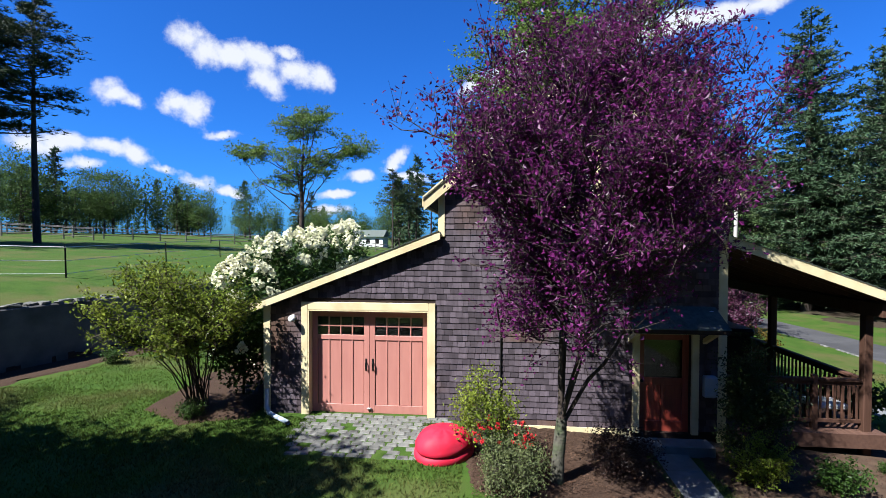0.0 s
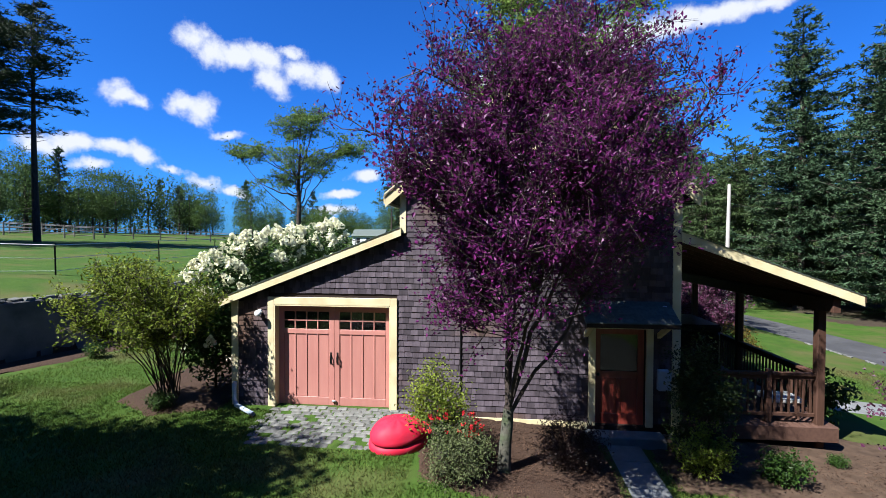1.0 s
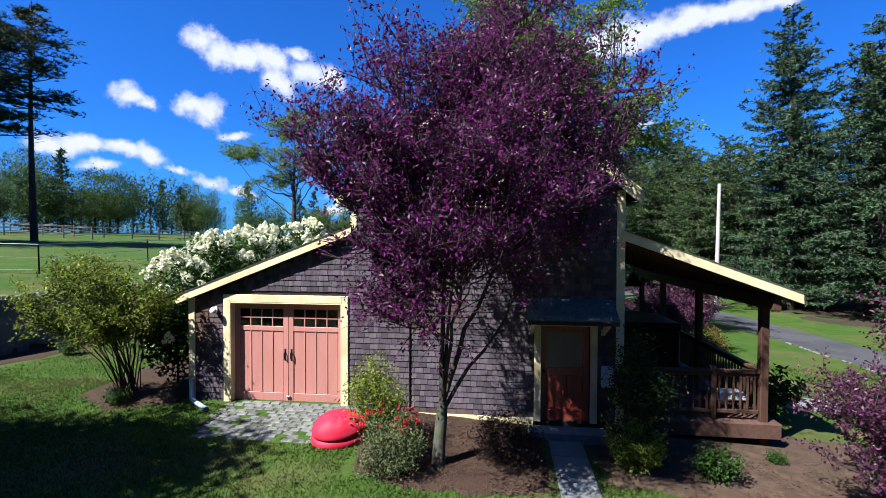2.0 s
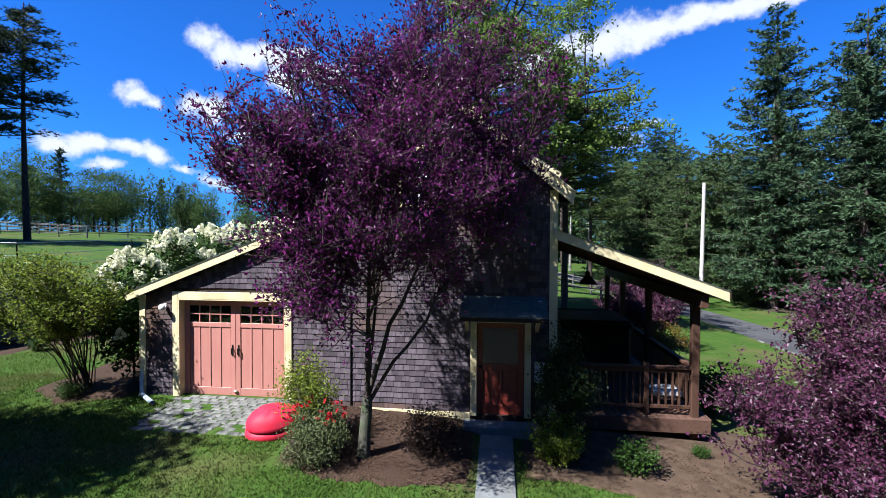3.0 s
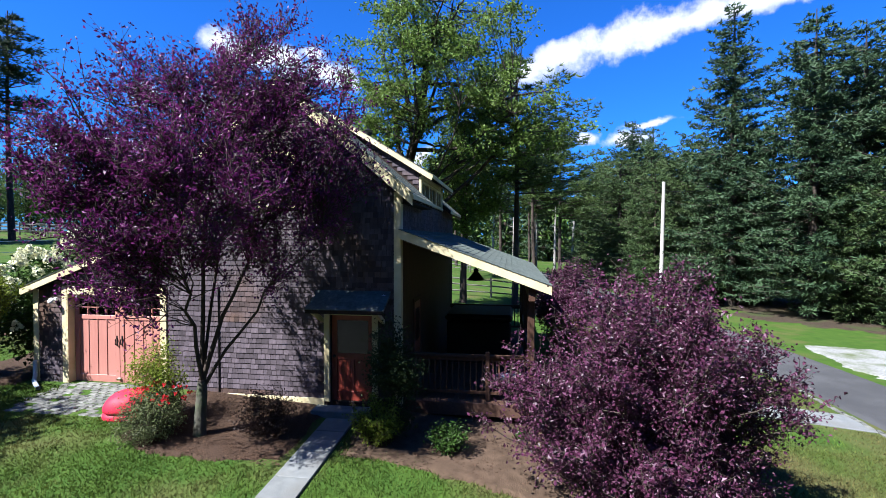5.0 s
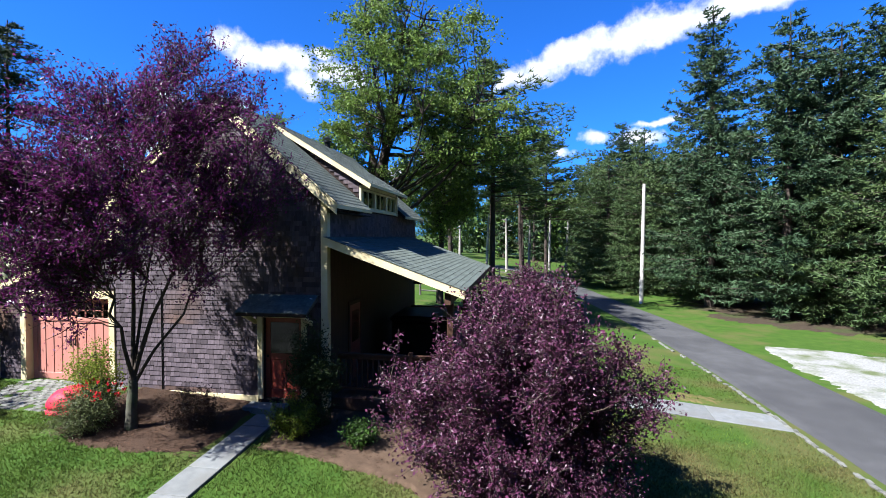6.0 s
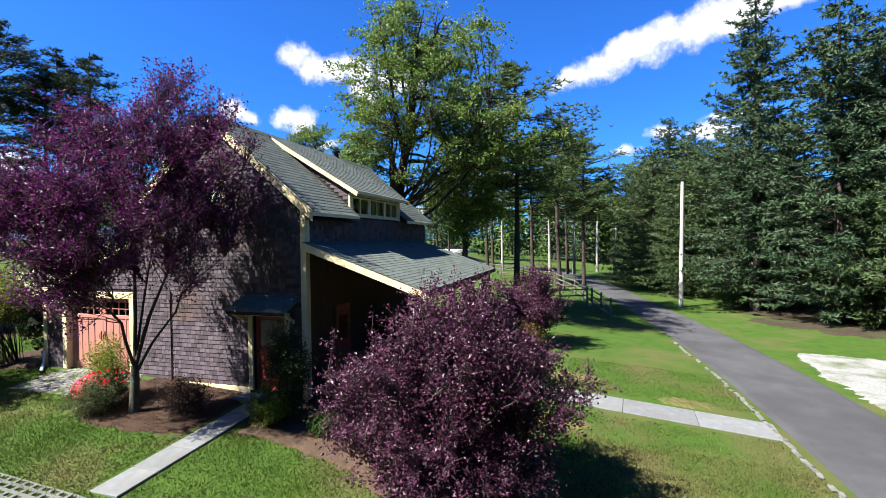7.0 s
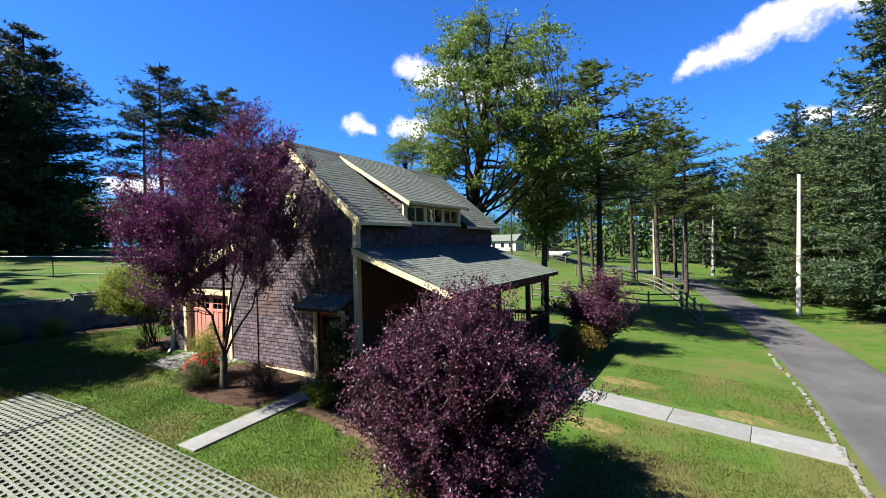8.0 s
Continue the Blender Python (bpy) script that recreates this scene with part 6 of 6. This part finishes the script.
# ---- far house and car ----
def far_house():
    t = thing("house", "small white house far off among the trees", "house")
    x, y = -18.6, 80.0
    z = ground(x, y) - 0.3
    box_part("wall", (x - 2.6, x + 2.6, y - 2, y + 2, z, z + 2.0), M_white, t, 0.02)
    bm = bmesh.new()
    prism_x(bm, [(y - 2.3, z + 1.95), (y + 2.3, z + 1.95), (y, z + 3.1)], x - 2.8, x + 2.8)
    part("roof", bm, M_roof, t)
    for k in (-1.6, 0.1, 1.6):
        box_part("window", (x + k - 0.3, x + k + 0.3, y - 2.03, y - 1.99, z + 0.8, z + 1.6), M_cover, t, 0.005)


far_house()


def far_car():
    t = thing("car", "white parked car far off on the grass", "car")
    x, y = -7.5, 74.0
    z = ground(x, y)
    bm = bmesh.new()
    prism_y(bm, [(-2.1, 0.3), (2.1, 0.3), (2.15, 0.75), (1.2, 0.9), (-2.0, 0.95)], -0.8, 0.8)
    part("body", bm, M_white, t)
    bm = bmesh.new()
    prism_y(bm, [(-1.7, 0.95), (1.1, 0.9), (0.5, 1.42), (-1.3, 1.45)], -0.68, 0.68)
    part("cabin", bm, M_cover, t)
    for wx in (-1.3, 1.35):
        for wy in (-0.78, 0.78):
            bm = bmesh.new()
            bmesh.ops.create_cone(bm, cap_ends=True, segments=16, radius1=0.31, radius2=0.31, depth=0.2, matrix=pose(wx, wy, 0.31, 90))
            part("wheel", bm, M_cover, t)
    t.location = (x, y, z)


far_car()


# ---- pieces: shingles ----
def shingle_front():
    rng = random.Random(4)
    widths = [0.09, 0.11, 0.13, 0.15, 0.18]
    meshes = []
    for w in widths:
        me = np_mesh("shingle", *box_arrays(0, w, -0.004, 0.003, 0, 0.15, 0.019))
        me.materials.append(M_cedar_p)
        meshes.append(me)
    rest, made, z = [], 0, -0.06
    blocks = [(OPENINGS["garage"][0] - 0.14, OPENINGS["garage"][1] + 0.14, -1, OPENINGS["garage"][3] + 0.16), (3.7, 4.93, -1, 1.88), (2.16, 3.1, 4.09, 5.37)]
    while z < 6.8:
        top = z + 0.116
        zs = top
        lo, hi = -3.48, 5.27
        if zs > lean_top(-3.5) - 0.2:
            k = (zs + 0.17 - LEAN0[1]) / (LEAN1[1] - LEAN0[1])
            lo = LEAN0[0] + k * (LEAN1[0] - LEAN0[0]) if k < 1 else 0.11
        if zs > main_top(0.0) - 0.26:
            half = (RZ - 0.26 - zs) / SLOPE
            if half <= 0.05:
                break
            lo, hi = max(0.1, RX - half), min(5.27, RX + half)
        runs, x = [], lo
        for b0, b1, c0, c1 in sorted(b for b in blocks if b[2] < z + 0.12 and b[3] > z + 0.02):
            if b0 > x:
                runs.append((x, min(b0, hi)))
            x = max(x, b1)
        if x < hi:
            runs.append((x, hi))
        for a, b in runs:
            x = a
            while x < b - 0.01:
                i = rng.randrange(5)
                w = widths[i]
                zz = z + rng.uniform(-0.005, 0.005)
                if x + w <= b and 0.3 < x < 3.6 and 0.0 < z < 1.95 and made < 300:
                    ob = obj_from("shingle", meshes[i], None, wall_front)
                    ob.location = (x, F, zz)
                    made += 1
                else:
                    V, Q = box_arrays(x, min(x + w, b), F - 0.004, F + 0.003, zz, zz + 0.15, 0.019 + rng.uniform(-0.002, 0.002))
                    rest.append((V, Q))
                x += w + 0.006
        z += 0.116
    obj_from("shingles", np_mesh("shingles", *join_arrays(rest)), M_cedar, wall_front)["kind"] = "stuff"


shingle_front()


def shingle_side():
    """Shingles on the upper side wall and the dormer's cheek."""
    rng = random.Random(9)
    rest = []
    z = 3.6
    while z < 4.25:
        y = F + 0.14
        while y < BACK:
            w = rng.choice((0.1, 0.13, 0.16))
            V, Q = box_arrays(y, y + w, -0.004, 0.003, z, z + 0.15, 0.016)
            rest.append((np.stack((5.4 - V[:, 1], V[:, 0], V[:, 2]), 1), Q))
            y += w + 0.005
        z += 0.116
    z = 4.4
    while z < 6.2:
        x = RX + (RZ + 0.06 - z) / SLOPE
        x1 = min(5.35, RX + (RZ - 0.14 - z) / 0.607)
        while x < x1:
            w = rng.choice((0.1, 0.13, 0.16))
            rest.append(box_arrays(x, min(x + w, x1), DY0 - 0.004, DY0 + 0.003, z, z + 0.15, 0.016))
            x += w + 0.0015
        z += 0.116
    obj_from("side_shingles", np_mesh("side_shingles", *join_arrays(rest)), M_cedar, barn)["kind"] = "stuff"


shingle_side()


def roof_tabs(roof, a, b, y0, y1, singles=0, seed=0, name="roof_shingles"):
    """Courses of tabs on a roof slope from the head a to the eave b (x, z)."""
    rng = random.Random(seed)
    A, B = Vector((a[0], 0, a[1])), Vector((b[0], 0, b[1]))
    d = (B - A).normalized()
    ln = (B - A).length
    nrm = Vector((-d.z, 0, d.x)) if d.x > 0 else Vector((d.z, 0, -d.x))
    rows = int(ln / 0.145)
    rest, made, me = [], 0, None
    for r in range(rows + 1):
        s1 = ln + 0.02 - r * 0.145
        s0 = max(0, s1 - 0.17)
        y = y0 - (r % 2) * 0.16
        while y < y1:
            w = 0.325
            ya, yb = max(y, y0), min(y + w - 0.002, y1)
            if yb - ya > 0.03:
                t = 0.008 + rng.uniform(-0.0005, 0.002)
                full = yb - ya > w - 0.01 and s0 > 0
                c = [A + d * s0, A + d * s1]
                corners = []
                for p, q in ((c[0], 0.004), (c[1], t + 0.004)):
                    for yy in (ya, yb):
                        corners.append(p + nrm * q + Vector((0, yy, 0)))
                        corners.append(p + nrm * (q - 0.01) + Vector((0, yy, 0)))
                # corner order: head near top/under, head far top/under, foot near top/under, foot far top/under
                V = np.array([tuple(v) for v in corners])
                Q = np.array(((0, 2, 6, 4), (4, 6, 7, 5), (0, 4, 5, 1), (2, 3, 7, 6)))
                if full and made < singles:
                    o = A + d * s0 + Vector((0, ya, 0))
                    if me is None:
                        me = np_mesh("shingle_tab", V - np.array(tuple(o)), Q)
                        me.materials.append(M_roof_p)
                    ob = obj_from("shingle_tab", me, None, roof)
                    ob.location = o
                    made += 1
                else:
                    rest.append((V, Q))
            y += w
    obj_from(name, np_mesh(name, *join_arrays(rest)), M_roof, roof)["kind"] = "stuff"


roof_tabs(roof_porch, POR0, POR1, Y0 - 0.015, 19.42, 300, 1)
roof_tabs(roof_r, TOP, E_R, Y0 - 0.03, DY0 - 0.0, 0, 2)
roof_tabs(roof_r, TOP, E_R, DY1 + 0.0, Y1 + 0.02, 0, 3)
roof_tabs(dorm, (RX + 0.02, RZ + 0.02), D_E, DY0 - 0.17, DY1 + 0.17, 0, 4)
roof_tabs(roof_r, TOP, E_L, Y0 - 0.03, Y1 + 0.02, 0, 5)
roof_tabs(roof_lean, LEAN1, LEAN0, Y0 - 0.015, BACK, 0, 6)
bm = bmesh.new()
prism_y(bm, [(RX - 0.13, RZ - 0.09), (RX, RZ + 0.04), (RX + 0.13, RZ - 0.09), (RX + 0.13, RZ - 0.11), (RX, RZ + 0.02), (RX - 0.13, RZ - 0.11)], Y0 - 0.03, Y1 + 0.02)
part("ridge_cap", bm, M_roof, roof_r)


# ---- pieces: stones ----
def stone_mesh(name, lx, ly, h, seed, material, rough=0.12):
    rng = random.Random(seed)
    bm = bmesh.new()
    bmesh.ops.create_cube(bm, size=1.0)
    bmesh.ops.bevel(bm, geom=bm.edges[:], offset=0.13, segments=1, affect="EDGES")
    for v in bm.verts:
        k = 1 + rng.uniform(-rough, rough)
        v.co = Vector((v.co.x * lx * k, v.co.y * ly * (1 + rng.uniform(-rough, rough)), v.co.z * h))
    me = bpy.data.meshes.new(name)
    bm.to_mesh(me)
    bm.free()
    me.materials.append(material)
    return me


def cobble_apron():
    t = tagged(new("apron"), "worn grey cobblestone apron with grass in the joints", "paving", kind="structure")
    rng = random.Random(6)
    kinds = [stone_mesh("cobble", 0.21, 0.136, 0.12, 40 + i, M_cobble) for i in range(6)]
    y = 9.42
    row = 0
    while y < 10.99:
        x = -2.6 + (row % 2) * 0.1 + max(0, 10.0 - y) * 0.35
        while x < 0.25 - max(0, 9.9 - y) * 0.9:
            if rng.random() > 0.05 + max(0, 9.9 - y) * 0.5:
                ob = obj_from("cobble", rng.choice(kinds), None, t)
                ob.location = (x + rng.uniform(-0.015, 0.015), y + rng.uniform(-0.012, 0.012), ground(x, y) - 0.042 + rng.uniform(-0.006, 0.006))
                ob.rotation_euler = (rng.uniform(-0.04, 0.04), rng.uniform(-0.04, 0.04), rng.uniform(-0.08, 0.08))
            x += 0.215
        y += 0.14
        row += 1



cobble_apron()


def wall_cap():
    rng = random.Random(16)
    wall = bpy.data.objects["retaining_wall"]
    kinds = [stone_mesh("cap_stone", 0.3, 0.22, 0.1, 80 + i, M_cobble, 0.28) for i in range(5)]
    y = 2.0
    while y < 20.3:
        top = 1.46 if y < 11.3 else 1.68
        ob = obj_from("cap_stone", rng.choice(kinds), None, wall)
        s = rng.uniform(0.7, 1.25)
        ob.location, ob.scale = (wall_x(y) - 0.16 + rng.uniform(-0.06, 0.05), y, top + 0.035 * s), (s, s, s)
        ob.rotation_euler = (rng.uniform(-0.12, 0.12), rng.uniform(-0.12, 0.12), 1.3 + rng.uniform(-0.5, 0.5))
        y += 0.3 * s


wall_cap()


def slab_path(name, line, width, n, label):
    t = tagged(new(name), label, "path", kind="structure")
    a, b = Vector(line[0]), Vector(line[-1])
    d = (b - a).normalized()
    ang = math.atan2(d.y, d.x)
    ln = (b - a).length / n
    for i in range(n):
        p = a + d * ln * (i + 0.5)
        bm = bmesh.new()
        box(bm, -ln / 2 + 0.004, ln / 2 - 0.004, -width / 2, width / 2, -0.06, 0.03, 0.008)
        ob = part("slab", bm, M_slab, t)
        dz = ground(p.x + d.x, p.y + d.y) - ground(p.x - d.x, p.y - d.y)
        ob.matrix_local = Matrix.Translation((p.x, p.y, ground(p.x, p.y) - 0.006)) @ Matrix.Rotation(ang, 4, "Z") @ Matrix.Rotation(-math.atan2(dz, 2), 4, "Y")


slab_path("pavement", DOORPATH, 0.62, 5, "pale grey slab path to the entry door")
slab_path("pavement", WALKWAY, 1.1, 4, "pale grey slab walkway from the drive to the porch")


def drive_edging():
    t = tagged(new("kerb"), "low pale edging stones along the drive", "edging", kind="structure")
    rng = random.Random(8)
    kinds = [stone_mesh("edging_stone", 0.2, 0.1, 0.1, 60 + i, M_cobble, 0.3) for i in range(5)]
    y = 9.0
    while y < 24:
        p = min(drive_pts, key=lambda q: abs(q.y - y))
        x = p.x - 1.66 - (0.05 if y < 15 else 0)
        if rng.random() > (0.05 if 12.5 < y < 15.5 else 0.25):
            ob = obj_from("edging_stone", rng.choice(kinds), None, t)
            ob.location = (x + rng.uniform(-0.06, 0.04), y, ground(x, y) + 0.0)
            ob.rotation_euler = (0, rng.uniform(-0.1, 0.1), 1.57 + rng.uniform(-0.25, 0.25))
        y += rng.uniform(0.18, 0.27)


drive_edging()


def turf_pavers():
    """Open concrete grid pavers with turf in their cells."""
    t = tagged(new("turf_paving"), "concrete grid paving with grass growing in its cells", "paving", kind="structure")
    L, W, r = 0.60, 0.45, 0.034
    bars = []
    for k in range(4):
        bars.append(box_arrays(max(0.002, k * 0.2 - r), min(L - 0.002, k * 0.2 + r), 0.002, W - 0.002, -0.05, 0.020))
    for k in range(4):
        for j in range(3):
            bars.append(box_arrays(j * 0.2 + r, j * 0.2 + 0.2 - r, max(0.002, k * 0.15 - r), min(W - 0.002, k * 0.15 + r), -0.05, 0.019))
    V, Q = join_arrays(bars)
    me = np_mesh("paver", V, Q)
    me.materials.append(M_paver)
    rng = random.Random(2)
    spots = []
    j = 0
    y = 6.1
    while y > -1.0:
        x = -8.0
        while x < 7.4:
            edge = 6.42 + 0.18 * noise.noise(Vector((x * 0.8, 0, 0)))
            if y + W < edge + 0.25 and x > -2.7 - 0.4 * (6 - y):
                spots.append((x, y))
            x += L
        y -= W
        j += 1
    near = sorted(spots, key=lambda p: abs(p[0] - 2) * 0.5 - p[1])[:300]
    keep = set(near)
    rest = []
    for x, y in spots:
        z = ground(x + 0.3, y + 0.2)
        tilt = -0.07 if x > 0 else 0.0
        if (x, y) in keep:
            ob = obj_from("paver", me, None, t)
            ob.location, ob.rotation_euler = (x, y, ground(x, y) + rng.uniform(0, 0.006)), (0.05, 0.07 if x > 0 else 0.0, 0)
        else:
            U = V.copy()
            U[:, 2] += ground(x, y) + (V[:, 0] * tilt) + V[:, 1] * 0.05 * (y > 5)
            U[:, 0] += x
            U[:, 1] += y
            rest.append((U, Q))
    if rest:
        obj_from("pavers", np_mesh("pavers", *join_arrays(rest)), M_paver, t)["kind"] = "stuff"


turf_pavers()
